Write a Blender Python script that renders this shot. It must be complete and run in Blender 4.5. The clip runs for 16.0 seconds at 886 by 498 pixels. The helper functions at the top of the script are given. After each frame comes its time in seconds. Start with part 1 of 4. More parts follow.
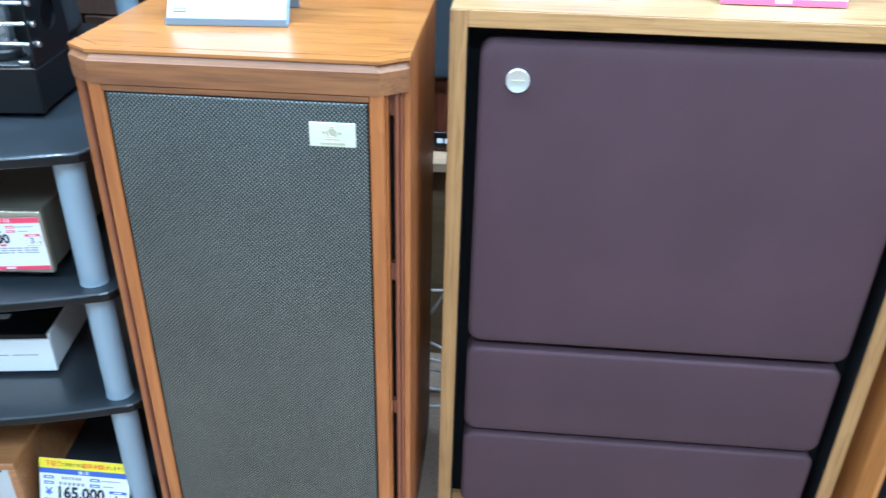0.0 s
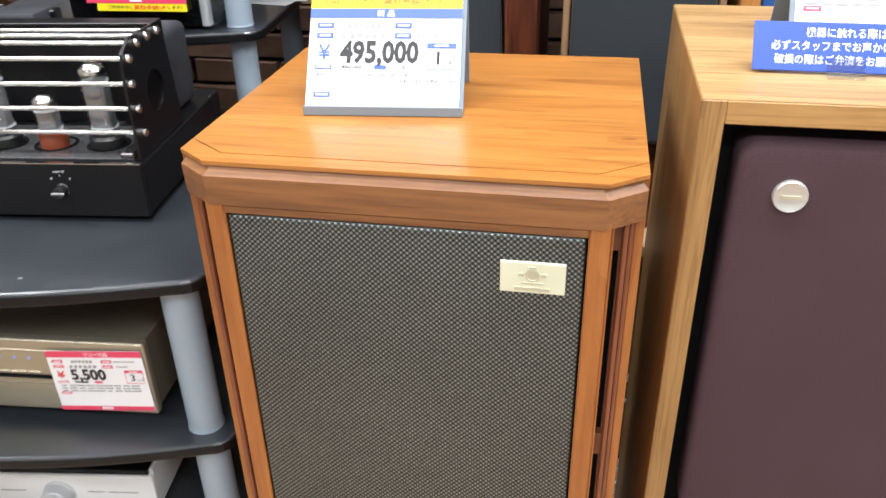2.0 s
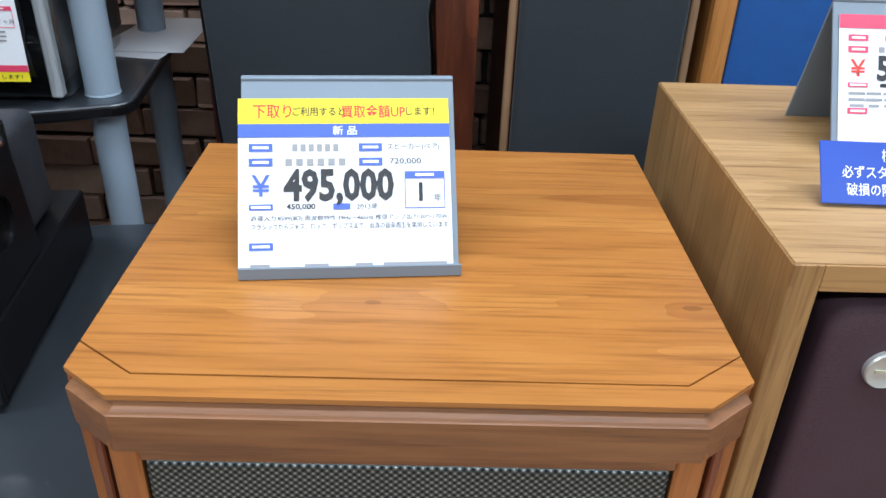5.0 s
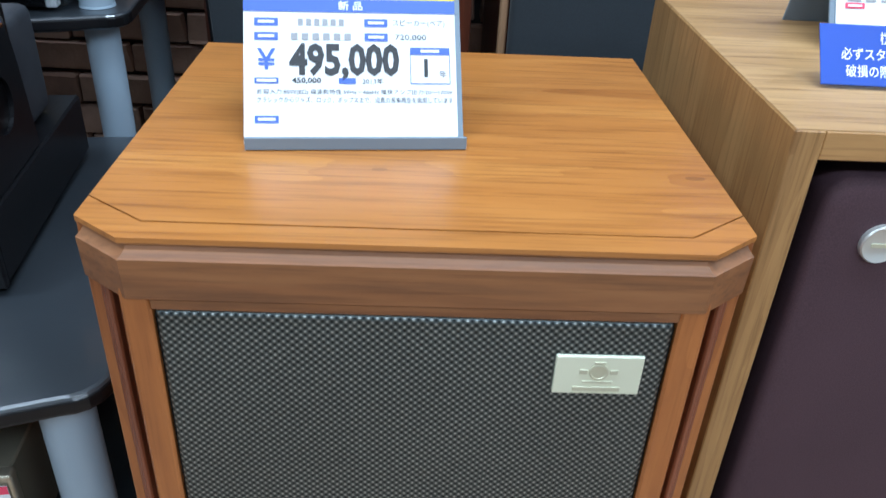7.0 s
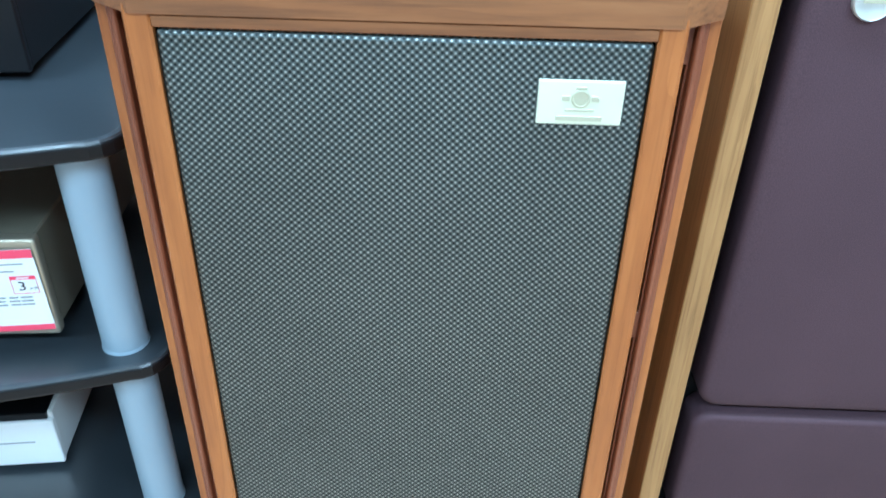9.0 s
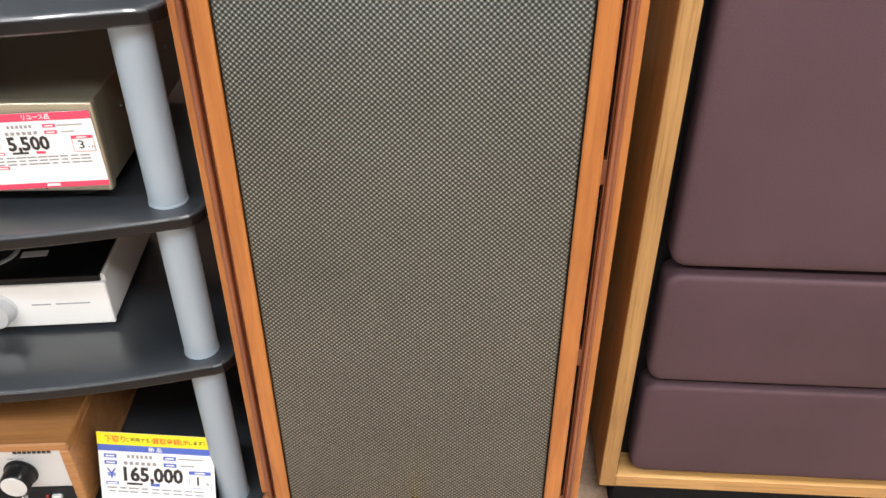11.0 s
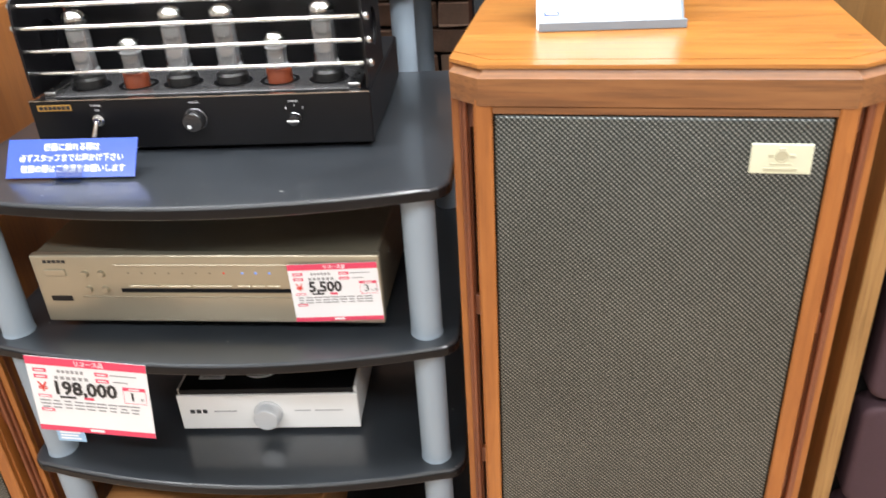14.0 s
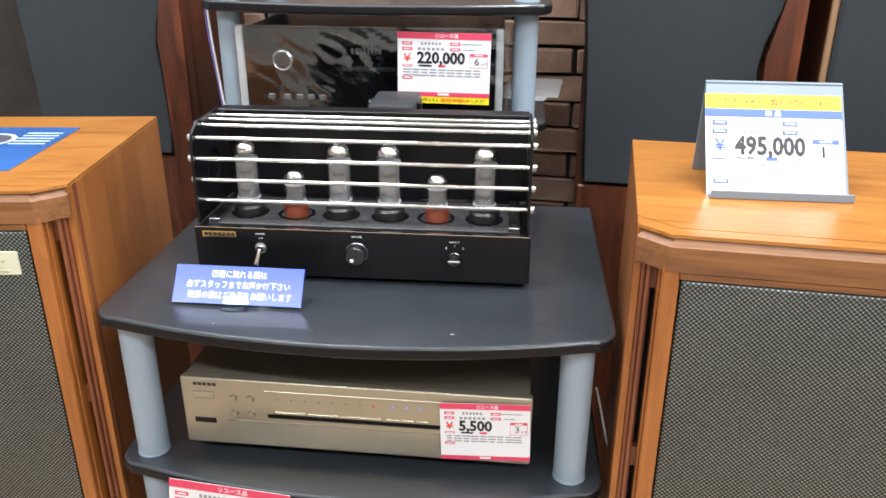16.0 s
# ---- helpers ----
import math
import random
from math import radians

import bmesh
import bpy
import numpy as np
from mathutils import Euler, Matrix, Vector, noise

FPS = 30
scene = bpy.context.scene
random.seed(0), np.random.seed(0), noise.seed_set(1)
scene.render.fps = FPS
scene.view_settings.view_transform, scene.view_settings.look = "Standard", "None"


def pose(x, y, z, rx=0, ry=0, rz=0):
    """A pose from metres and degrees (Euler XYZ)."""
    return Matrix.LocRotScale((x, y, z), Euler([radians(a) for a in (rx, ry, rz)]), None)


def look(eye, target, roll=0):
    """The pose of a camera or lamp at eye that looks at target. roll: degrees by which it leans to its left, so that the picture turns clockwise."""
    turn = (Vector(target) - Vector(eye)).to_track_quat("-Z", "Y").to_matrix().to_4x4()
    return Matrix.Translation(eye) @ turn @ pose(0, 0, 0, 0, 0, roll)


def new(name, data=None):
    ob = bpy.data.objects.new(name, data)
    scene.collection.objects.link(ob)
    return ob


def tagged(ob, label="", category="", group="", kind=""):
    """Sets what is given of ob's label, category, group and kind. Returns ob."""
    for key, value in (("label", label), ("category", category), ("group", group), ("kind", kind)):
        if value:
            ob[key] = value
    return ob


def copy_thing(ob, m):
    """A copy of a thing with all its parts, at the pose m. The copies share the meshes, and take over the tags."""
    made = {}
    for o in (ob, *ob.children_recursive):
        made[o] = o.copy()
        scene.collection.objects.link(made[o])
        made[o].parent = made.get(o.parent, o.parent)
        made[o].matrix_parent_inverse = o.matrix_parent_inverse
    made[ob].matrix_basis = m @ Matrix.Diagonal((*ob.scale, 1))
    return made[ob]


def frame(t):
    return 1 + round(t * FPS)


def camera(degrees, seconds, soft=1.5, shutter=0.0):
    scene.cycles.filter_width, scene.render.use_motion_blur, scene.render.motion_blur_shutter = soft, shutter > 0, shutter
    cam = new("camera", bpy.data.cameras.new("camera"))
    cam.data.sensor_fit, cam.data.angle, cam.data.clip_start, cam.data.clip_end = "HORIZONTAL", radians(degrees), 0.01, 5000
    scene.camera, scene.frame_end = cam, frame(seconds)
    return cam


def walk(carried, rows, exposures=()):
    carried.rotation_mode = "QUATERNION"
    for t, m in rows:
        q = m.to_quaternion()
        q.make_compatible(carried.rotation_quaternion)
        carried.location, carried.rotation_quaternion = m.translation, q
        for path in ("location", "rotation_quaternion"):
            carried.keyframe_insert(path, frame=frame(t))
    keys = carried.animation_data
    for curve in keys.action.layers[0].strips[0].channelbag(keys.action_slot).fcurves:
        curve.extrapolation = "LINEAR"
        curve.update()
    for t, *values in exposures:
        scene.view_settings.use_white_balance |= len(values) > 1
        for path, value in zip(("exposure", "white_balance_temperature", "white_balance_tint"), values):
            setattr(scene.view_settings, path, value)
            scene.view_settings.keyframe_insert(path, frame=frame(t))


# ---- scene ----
cam = camera(58.2, 16.0, 1.5, 0.3)
PATH = [
    (0, (0.115, 0.091, 1.109), (-0.004, 1.832, 0.132), 1.4),
    (0.5, (0.078, 0.132, 1.108), (-0.248, 1.854, 0.144), -0.4),
    (1, (0.04, 0.235, 1.113), (-0.393, 1.936, 0.154), -1.6),
    (1.5, (0.015, 0.312, 1.111), (-0.425, 2.009, 0.149), -1.5),
    (2, (-0.04, 0.382, 1.115), (-0.378, 2.097, 0.142), -1.2),
    (2.5, (-0.115, 0.459, 1.121), (-0.288, 2.199, 0.149), -0.3),
    (3, (-0.162, 0.511, 1.137), (-0.257, 2.267, 0.183), 1.0),
    (3.5, (-0.18, 0.549, 1.144), (-0.23, 2.31, 0.197), 1.7),
    (3.7, (-0.181, 0.563, 1.148), (-0.214, 2.32, 0.193), 1.7),
    (5.8, (-0.187, 0.625, 1.152), (-0.114, 2.327, 0.104), 3.0),
    (6, (-0.192, 0.621, 1.147), (-0.111, 2.314, 0.086), 3.2),
    (6.5, (-0.197, 0.595, 1.126), (-0.115, 2.296, 0.076), 3.0),
    (7, (-0.196, 0.575, 1.088), (-0.116, 2.283, 0.051), 3.1),
    (7.5, (-0.199, 0.559, 1.052), (-0.145, 2.272, 0.02), 3.1),
    (8, (-0.2, 0.546, 1.015), (-0.162, 2.254, -0.027), 2.9),
    (8.5, (-0.185, 0.522, 0.998), (-0.166, 2.205, -0.083), 2.0),
    (9, (-0.154, 0.474, 0.963), (-0.185, 2.156, -0.119), 1.4),
    (9.5, (-0.148, 0.429, 0.942), (-0.241, 2.115, -0.128), 1.3),
    (10, (-0.144, 0.384, 0.924), (-0.251, 2.07, -0.147), 1.3),
    (10.2, (-0.14, 0.372, 0.924), (-0.244, 2.052, -0.157), 1.2),
    (12.3, (-0.096, 0.256, 0.971), (-0.243, 1.883, -0.182), -3.1),
    (12.5, (-0.097, 0.247, 0.984), (-0.265, 1.882, -0.155), -3.4),
    (13, (-0.108, 0.231, 1.008), (-0.36, 1.886, -0.087), -3.9),
    (13.5, (-0.16, 0.226, 1.038), (-0.483, 1.905, 0.001), -4.1),
    (14, (-0.248, 0.225, 1.069), (-0.613, 1.938, 0.103), -3.5),
    (14.5, (-0.328, 0.222, 1.088), (-0.686, 1.974, 0.194), -2.0),
    (15, (-0.379, 0.208, 1.109), (-0.732, 1.992, 0.276), -1.5),
    (15.5, (-0.413, 0.197, 1.129), (-0.77, 1.996, 0.332), -0.8),
    (16, (-0.439, 0.198, 1.147), (-0.8, 2.006, 0.371), 0.2),
]
EXPOSURES = [
    (0.0, 0.15, 4500, -4),
    (0.5, 0.18, 5100, 0),
    (1.0, 0.12, 6050, 8),
    (2.0, -0.15, 6300, 10),
    (3.0, -0.44, 5950, 8),
    (3.7, -0.65, 5850, 8),
    (5.8, -0.87, 5350, 5),
    (7.0, -0.81, 5100, 2),
    (8.0, -0.35, 4700, -2),
    (8.5, -0.05, 4250, -10),
    (9.0, 0.25, 4450, -10),
    (9.5, 0.45, 5900, 6),
    (10.0, 0.35, 6500, 10),
    (12.5, 0.3, 6500, 10),
    (14.0, 0.07, 6450, 10),
    (16.0, -0.13, 6250, 9),
]
walk(cam, [(t, look(eye, target, roll)) for t, eye, target, roll in PATH], EXPOSURES)

# ---- world and light ----
world = bpy.data.worlds.new("world")
scene.world = world
world.use_nodes = True
world.node_tree.nodes["Background"].inputs[0].default_value = (0.9, 0.95, 1.0, 1)
world.node_tree.nodes["Background"].inputs[1].default_value = 0.02


def ceiling_lamp(x, y, sx, sy, watts):
    data = bpy.data.lights.new("ceiling_tube_light", "AREA")
    data.shape, data.size, data.size_y, data.energy = "RECTANGLE", sx, sy, watts
    data.color = (0.97, 0.985, 1.0)
    ob = new("ceiling_tube_light", data)
    ob.matrix_world = pose(x, y, 2.62)


for ly, watts in ((1.45, 14), (0.75, 40), (-0.9, 44)):
    for lx in (-1.5, 0.1, 1.7):
        ceiling_lamp(lx, ly, 1.25, 0.16, watts)


# ---- materials ----
def nodes_of(name):
    m = bpy.data.materials.new(name)
    m.use_nodes = True
    return m, m.node_tree, m.node_tree.nodes["Principled BSDF"]


def link(nt, a, b):
    nt.links.new(a, b)


def coords(nt, scale=(1, 1, 1), turn=(0, 0, 0), kind="Object"):
    tc, mp = nt.nodes.new("ShaderNodeTexCoord"), nt.nodes.new("ShaderNodeMapping")
    mp.inputs["Scale"].default_value = scale
    mp.inputs["Rotation"].default_value = turn
    link(nt, tc.outputs[kind], mp.inputs[0])
    return mp.outputs[0]


def noise_of(nt, vec, scale, detail=4.0, rough=0.55, warp=0.0):
    n = nt.nodes.new("ShaderNodeTexNoise")
    n.inputs["Scale"].default_value, n.inputs["Detail"].default_value = scale, detail
    n.inputs["Roughness"].default_value, n.inputs["Distortion"].default_value = rough, warp
    link(nt, vec, n.inputs["Vector"])
    return n.outputs[0]


def ramp(nt, fac, stops):
    r = nt.nodes.new("ShaderNodeValToRGB")
    while len(r.color_ramp.elements) < len(stops):
        r.color_ramp.elements.new(0.5)
    for el, (p, c) in zip(r.color_ramp.elements, stops):
        el.position, el.color = p, (*c, 1)
    link(nt, fac, r.inputs[0])
    return r.outputs[0]


def math_of(nt, op, a, b=None, c=None):
    n = nt.nodes.new("ShaderNodeMath")
    n.operation = op
    for i, v in enumerate((a, b, c)):
        if v is None:
            continue
        if isinstance(v, (int, float)):
            n.inputs[i].default_value = v
        else:
            link(nt, v, n.inputs[i])
    return n.outputs[0]


def mix_of(nt, fac, a, b, mode="MIX"):
    n = nt.nodes.new("ShaderNodeMix")
    n.data_type, n.blend_type = "RGBA", mode
    for i, v in ((0, fac), (6, a), (7, b)):
        if isinstance(v, (int, float)):
            n.inputs[i].default_value = v
        elif isinstance(v, tuple):
            n.inputs[i].default_value = (*v, 1)
        else:
            link(nt, v, n.inputs[i])
    return n.outputs[2]


def bump_of(nt, bsdf, height, strength, dist=0.001):
    b = nt.nodes.new("ShaderNodeBump")
    b.inputs["Strength"].default_value, b.inputs["Distance"].default_value = strength, dist
    link(nt, height, b.inputs["Height"])
    link(nt, b.outputs[0], bsdf.inputs["Normal"])


def rough_of(nt, bsdf, fac, lo, hi):
    r = nt.nodes.new("ShaderNodeMapRange")
    r.inputs[3].default_value, r.inputs[4].default_value = lo, hi
    link(nt, fac, r.inputs[0])
    link(nt, r.outputs[0], bsdf.inputs["Roughness"])


def plain(name, color, rough=0.5, metal=0.0, vary=0.12, scale=60.0, bump=0.05, coat=0.0, spec=0.5, specks=False):
    """Paint, plastic or metal with slight mottling and fine relief."""
    m, nt, b = nodes_of(name)
    v = coords(nt)
    big, fine = noise_of(nt, v, scale * 0.15, 3), noise_of(nt, v, scale * 4, 3)
    dark = tuple(c * (1 - vary) for c in color)
    light = tuple(min(1, c * (1 + vary)) for c in color)
    tone = ramp(nt, big, ((0.3, dark), (0.7, light)))
    if specks:
        tone = mix_of(nt, ramp(nt, noise_of(nt, v, 95, 1.0, 0.4), ((0.80, (0, 0, 0)), (0.83, (0.6, 0.6, 0.6)))), tone, (0.45, 0.45, 0.43))
    link(nt, tone, b.inputs["Base Color"])
    b.inputs["Specular IOR Level"].default_value = spec
    b.inputs["Metallic"].default_value = metal
    b.inputs["Coat Weight"].default_value = coat
    rough_of(nt, b, big, max(0.02, rough - 0.06), rough + 0.06)
    if bump:
        bump_of(nt, b, fine, bump, 0.0005)
    return m


def wood(name, dark, mid, light, grain="x", rough=0.38, coat=0.15, figure=1.0, pores=0.5, bold=0.38, knots=()):
    """Veneer with growth figure, streaks and pores along one axis."""
    m, nt, b = nodes_of(name)
    st = {"x": (1, 9, 9), "y": (9, 1, 9), "z": (9, 9, 1)}[grain]
    fine = {"x": (4, 130, 130), "y": (130, 4, 130), "z": (130, 130, 4)}[grain]
    v = coords(nt, st)
    big = noise_of(nt, v, 1.6 * figure, 3, 0.5, 0.6)
    core = None
    for x, y, r in knots:
        d = nt.nodes.new("ShaderNodeVectorMath")
        d.operation = "DISTANCE"
        link(nt, coords(nt, (0.45, 1, 0)), d.inputs[0])
        d.inputs[1].default_value = (x * 0.45, y, 0)
        near = nt.nodes.new("ShaderNodeMapRange")
        near.inputs[1].default_value, near.inputs[2].default_value = 0.0, r
        near.inputs[3].default_value, near.inputs[4].default_value = 1.0, 0.0
        link(nt, d.outputs["Value"], near.inputs[0])
        big = math_of(nt, "SUBTRACT", big, math_of(nt, "MULTIPLY", math_of(nt, "POWER", near.outputs[0], 2.0), 0.22))
        spot = math_of(nt, "GREATER_THAN", near.outputs[0], 0.93)
        core = spot if core is None else math_of(nt, "MAXIMUM", core, spot)
    rings = math_of(nt, "FRACT", math_of(nt, "MULTIPLY", big, 5.5))
    streak = noise_of(nt, coords(nt, st), 9, 5, 0.6)
    pore = noise_of(nt, coords(nt, fine), 2.2, 4, 0.6)
    a = ramp(nt, big, ((0.30, dark), (0.5, mid), (0.72, light)))
    c = mix_of(nt, 0.30, a, ramp(nt, rings, ((0.0, light), (0.75, mid), (1.0, dark))))
    c = mix_of(nt, bold, c, ramp(nt, streak, ((0.33, dark), (0.52, mid), (0.7, light))))
    c = mix_of(nt, pores, c, ramp(nt, pore, ((0.32, (0.55, 0.5, 0.45)), (0.5, (1, 1, 1)))), "MULTIPLY")
    if core is not None:
        c = mix_of(nt, math_of(nt, "MULTIPLY", core, 0.45), c, tuple(k * 0.5 for k in dark))
    link(nt, c, b.inputs["Base Color"])
    b.inputs["Coat Weight"].default_value, b.inputs["Coat Roughness"].default_value = coat, 0.25
    rough_of(nt, b, streak, rough - 0.07, rough + 0.1)
    bump_of(nt, b, pore, 0.12, 0.0004)
    return m


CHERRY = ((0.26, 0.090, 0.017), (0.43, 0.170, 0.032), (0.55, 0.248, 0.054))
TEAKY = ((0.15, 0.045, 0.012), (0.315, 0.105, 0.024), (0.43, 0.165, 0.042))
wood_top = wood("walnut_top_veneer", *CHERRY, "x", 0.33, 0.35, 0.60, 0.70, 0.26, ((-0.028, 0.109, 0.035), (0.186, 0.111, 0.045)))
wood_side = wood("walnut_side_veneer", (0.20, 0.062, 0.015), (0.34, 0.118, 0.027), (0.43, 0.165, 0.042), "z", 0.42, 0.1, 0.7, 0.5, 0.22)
wood_trim = wood("walnut_trim_along", (0.10, 0.042, 0.018), (0.235, 0.094, 0.030), (0.31, 0.138, 0.048), "x", 0.42, 0.15, 0.9, 0.6, 0.5)
wood_stile = wood("walnut_stile", (0.19, 0.058, 0.014), (0.36, 0.122, 0.025), (0.48, 0.185, 0.044), "z", 0.40, 0.1, 1.2, 0.35)
# redder walnut, its tone darkened for the shade of the narrow corner gaps
wood_bead_shaded = wood("walnut_bead_shaded", (0.10, 0.028, 0.012), (0.215, 0.066, 0.026), (0.30, 0.105, 0.045), "z", 0.42, 0.1, 1.2, 0.35)
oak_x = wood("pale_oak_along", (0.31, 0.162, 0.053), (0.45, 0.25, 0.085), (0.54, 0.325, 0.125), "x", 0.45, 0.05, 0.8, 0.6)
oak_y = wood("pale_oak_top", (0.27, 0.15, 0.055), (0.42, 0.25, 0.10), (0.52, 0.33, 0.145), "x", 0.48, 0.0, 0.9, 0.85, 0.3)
# upright oak is darker than the top: the sides' shade is in its colour
oak_z_shaded = wood("pale_oak_upright_shaded", (0.21, 0.106, 0.034), (0.36, 0.198, 0.066), (0.47, 0.275, 0.10), "z", 0.48, 0.0, 1.0, 0.7, 0.32)
rosewood = wood("dark_red_wood", (0.018, 0.006, 0.004), (0.075, 0.019, 0.008), (0.20, 0.052, 0.018), "z", 0.35, 0.2, 1.2, 0.5)
tan_wood = wood("tan_edge_wood", (0.20, 0.11, 0.055), (0.28, 0.165, 0.085), (0.36, 0.22, 0.12), "z", 0.5, 0.0, 1.0, 0.4)
orange_wood = wood("orange_wood", (0.34, 0.13, 0.026), (0.51, 0.215, 0.052), (0.62, 0.285, 0.078), "z", 0.4, 0.1, 1.0, 0.4)
teak_case = wood("teak_case_veneer", (0.27, 0.115, 0.035), (0.40, 0.185, 0.065), (0.50, 0.25, 0.10), "x", 0.42, 0.1, 0.9, 0.5)
brown_board = wood("brown_board", (0.10, 0.066, 0.030), (0.15, 0.10, 0.045), (0.20, 0.14, 0.07), "x", 0.5, 0.0, 0.6, 0.3)
chip_board = wood("pale_board", (0.34, 0.22, 0.12), (0.42, 0.29, 0.17), (0.5, 0.36, 0.22), "x", 0.6, 0.0, 0.6, 0.3)

black_deck = plain("black_ash_laminate", (0.027, 0.0315, 0.037), 0.30, vary=0.25, scale=30, bump=0.10, coat=0.35, spec=0.9, specks=True)
post_grey = plain("grey_blue_painted_tube", (0.29, 0.355, 0.42), 0.40, vary=0.06, scale=20, bump=0.06)
black_metal = plain("black_painted_steel", (0.006, 0.006, 0.007), 0.30, vary=0.3, scale=40, bump=0.08, spec=0.28)
black_matt = plain("matt_black_board", (0.006, 0.006, 0.007), 0.85, vary=0.3, spec=0.15)
steel = plain("polished_steel_rod", (0.75, 0.74, 0.72), 0.16, 1.0, 0.05, 40, 0.0)
chrome = plain("satin_chrome", (0.62, 0.62, 0.62), 0.25, 1.0, 0.08, 60, 0.02)
dark_chrome = plain("dark_chrome", (0.10, 0.10, 0.105), 0.2, 0.9)
silver_paint = plain("brushed_silver", (0.62, 0.64, 0.66), 0.38, 0.3, 0.05, 80, 0.05)
champagne = plain("champagne_anodised_metal", (0.46, 0.415, 0.315), 0.36, 0.75, 0.05, 50, 0.05)
champagne_lid = plain("champagne_lid", (0.25, 0.225, 0.165), 0.42, 0.55, 0.06, 50, 0.08)
white_paint = plain("white_painted_metal", (0.84, 0.84, 0.83), 0.42, 0.0, 0.03, 50, 0.05)
grey_plastic = plain("grey_blue_card_holder", (0.20, 0.245, 0.29), 0.45, 0.0, 0.05, 50, 0.04)
gold_plate = plain("pale_brass_plate", (0.74, 0.76, 0.58), 0.36, 0.25, 0.05, 90, 0.05)
gold_dark = plain("embossed_brass", (0.56, 0.55, 0.40), 0.4, 0.4, 0.05, 90, 0.05)
brass = plain("polished_brass", (0.72, 0.50, 0.17), 0.18, 1.0, 0.08, 60, 0.0)
nickel = plain("brushed_nickel_badge", (0.66, 0.66, 0.62), 0.30, 0.6, 0.05, 60, 0.05)
rubber = plain("black_rubber", (0.01, 0.01, 0.01), 0.7, vary=0.2)
paper = plain("white_price_paper", (0.80, 0.81, 0.83), 0.35, vary=0.02, bump=0.02)
yellow_ink = plain("yellow_print", (0.85, 0.72, 0.02), 0.4, vary=0.02, bump=0)
blue_ink = plain("blue_print", (0.07, 0.13, 0.50), 0.4, vary=0.03, bump=0)
red_ink = plain("red_print", (0.72, 0.05, 0.03), 0.4, vary=0.03, bump=0)
pink_ink = plain("rose_print", (0.72, 0.06, 0.13), 0.4, vary=0.03, bump=0)
black_ink = plain("black_print", (0.02, 0.02, 0.022), 0.45, vary=0.03, bump=0)
grey_ink = plain("grey_print", (0.30, 0.30, 0.31), 0.45, vary=0.03, bump=0)
pale_ink = plain("pale_blue_print", (0.45, 0.55, 0.75), 0.45, vary=0.03, bump=0)
sign_blue = plain("glossy_blue_sign", (0.045, 0.095, 0.43), 0.24, 0.0, 0.1, 20, 0.0, 0.2)
white_ink = plain("white_print", (0.85, 0.87, 0.9), 0.4, vary=0.02, bump=0)
tube_socket = plain("black_bakelite", (0.012, 0.012, 0.012), 0.3)
rust_base = plain("red_brown_bakelite", (0.20, 0.045, 0.018), 0.35, vary=0.15)
getter = plain("silvered_getter", (0.72, 0.70, 0.66), 0.12, 1.0, 0.1, 30, 0.0)
anode = plain("grey_anode_plate", (0.25, 0.25, 0.26), 0.32, 0.5, 0.15, 120, 0.1)
blue_cloth = plain("blue_grille_cloth", (0.016, 0.085, 0.30), 0.8, vary=0.08, scale=300, bump=0.2)
white_wire = plain("white_cable_sheath", (0.7, 0.7, 0.68), 0.45, vary=0.05)
violet_wire = plain("violet_cable_sheath", (0.12, 0.08, 0.32), 0.45, vary=0.05)
wall_paint = plain("cream_wall_paint", (0.56, 0.55, 0.52), 0.7, vary=0.06, scale=12, bump=0.1)
ceiling_paint = plain("white_ceiling_panel", (0.75, 0.75, 0.74), 0.8, vary=0.04, scale=12, bump=0.1)
led_blue = plain("blue_lamp_lens", (0.12, 0.2, 0.6), 0.3)
led_blue.node_tree.nodes["Principled BSDF"].inputs["Emission Color"].default_value = (0.3, 0.55, 1, 1)
led_blue.node_tree.nodes["Principled BSDF"].inputs["Emission Strength"].default_value = 0.35


def cloth(name, color, scale, bump, rough=0.85, sheen=0.3):
    m, nt, b = nodes_of(name)
    v = coords(nt)
    weave = noise_of(nt, v, scale, 2)
    big = noise_of(nt, v, 5, 3)
    fac = math_of(nt, "ADD", math_of(nt, "MULTIPLY", weave, 0.6), math_of(nt, "MULTIPLY", big, 0.4))
    link(nt, ramp(nt, fac, ((0.3, tuple(c * 0.72 for c in color)), (0.7, tuple(c * 1.28 for c in color)))), b.inputs["Base Color"])
    b.inputs["Roughness"].default_value = rough
    b.inputs["Sheen Weight"].default_value = sheen
    bump_of(nt, b, weave, bump, 0.0006)
    return m


plum_cloth = cloth("plum_stretch_cloth", (0.064, 0.035, 0.043), 900, 0.3, 0.72, 0.0)
plum_cloth.node_tree.nodes["Principled BSDF"].inputs["Specular IOR Level"].default_value = 0.3
slate_cloth = cloth("slate_grille_cloth", (0.016, 0.021, 0.026), 700, 0.3, 0.8, 0.15)
carpet = cloth("beige_floor_vinyl", (0.36, 0.26, 0.185), 160, 0.12, 0.5, 0.0)


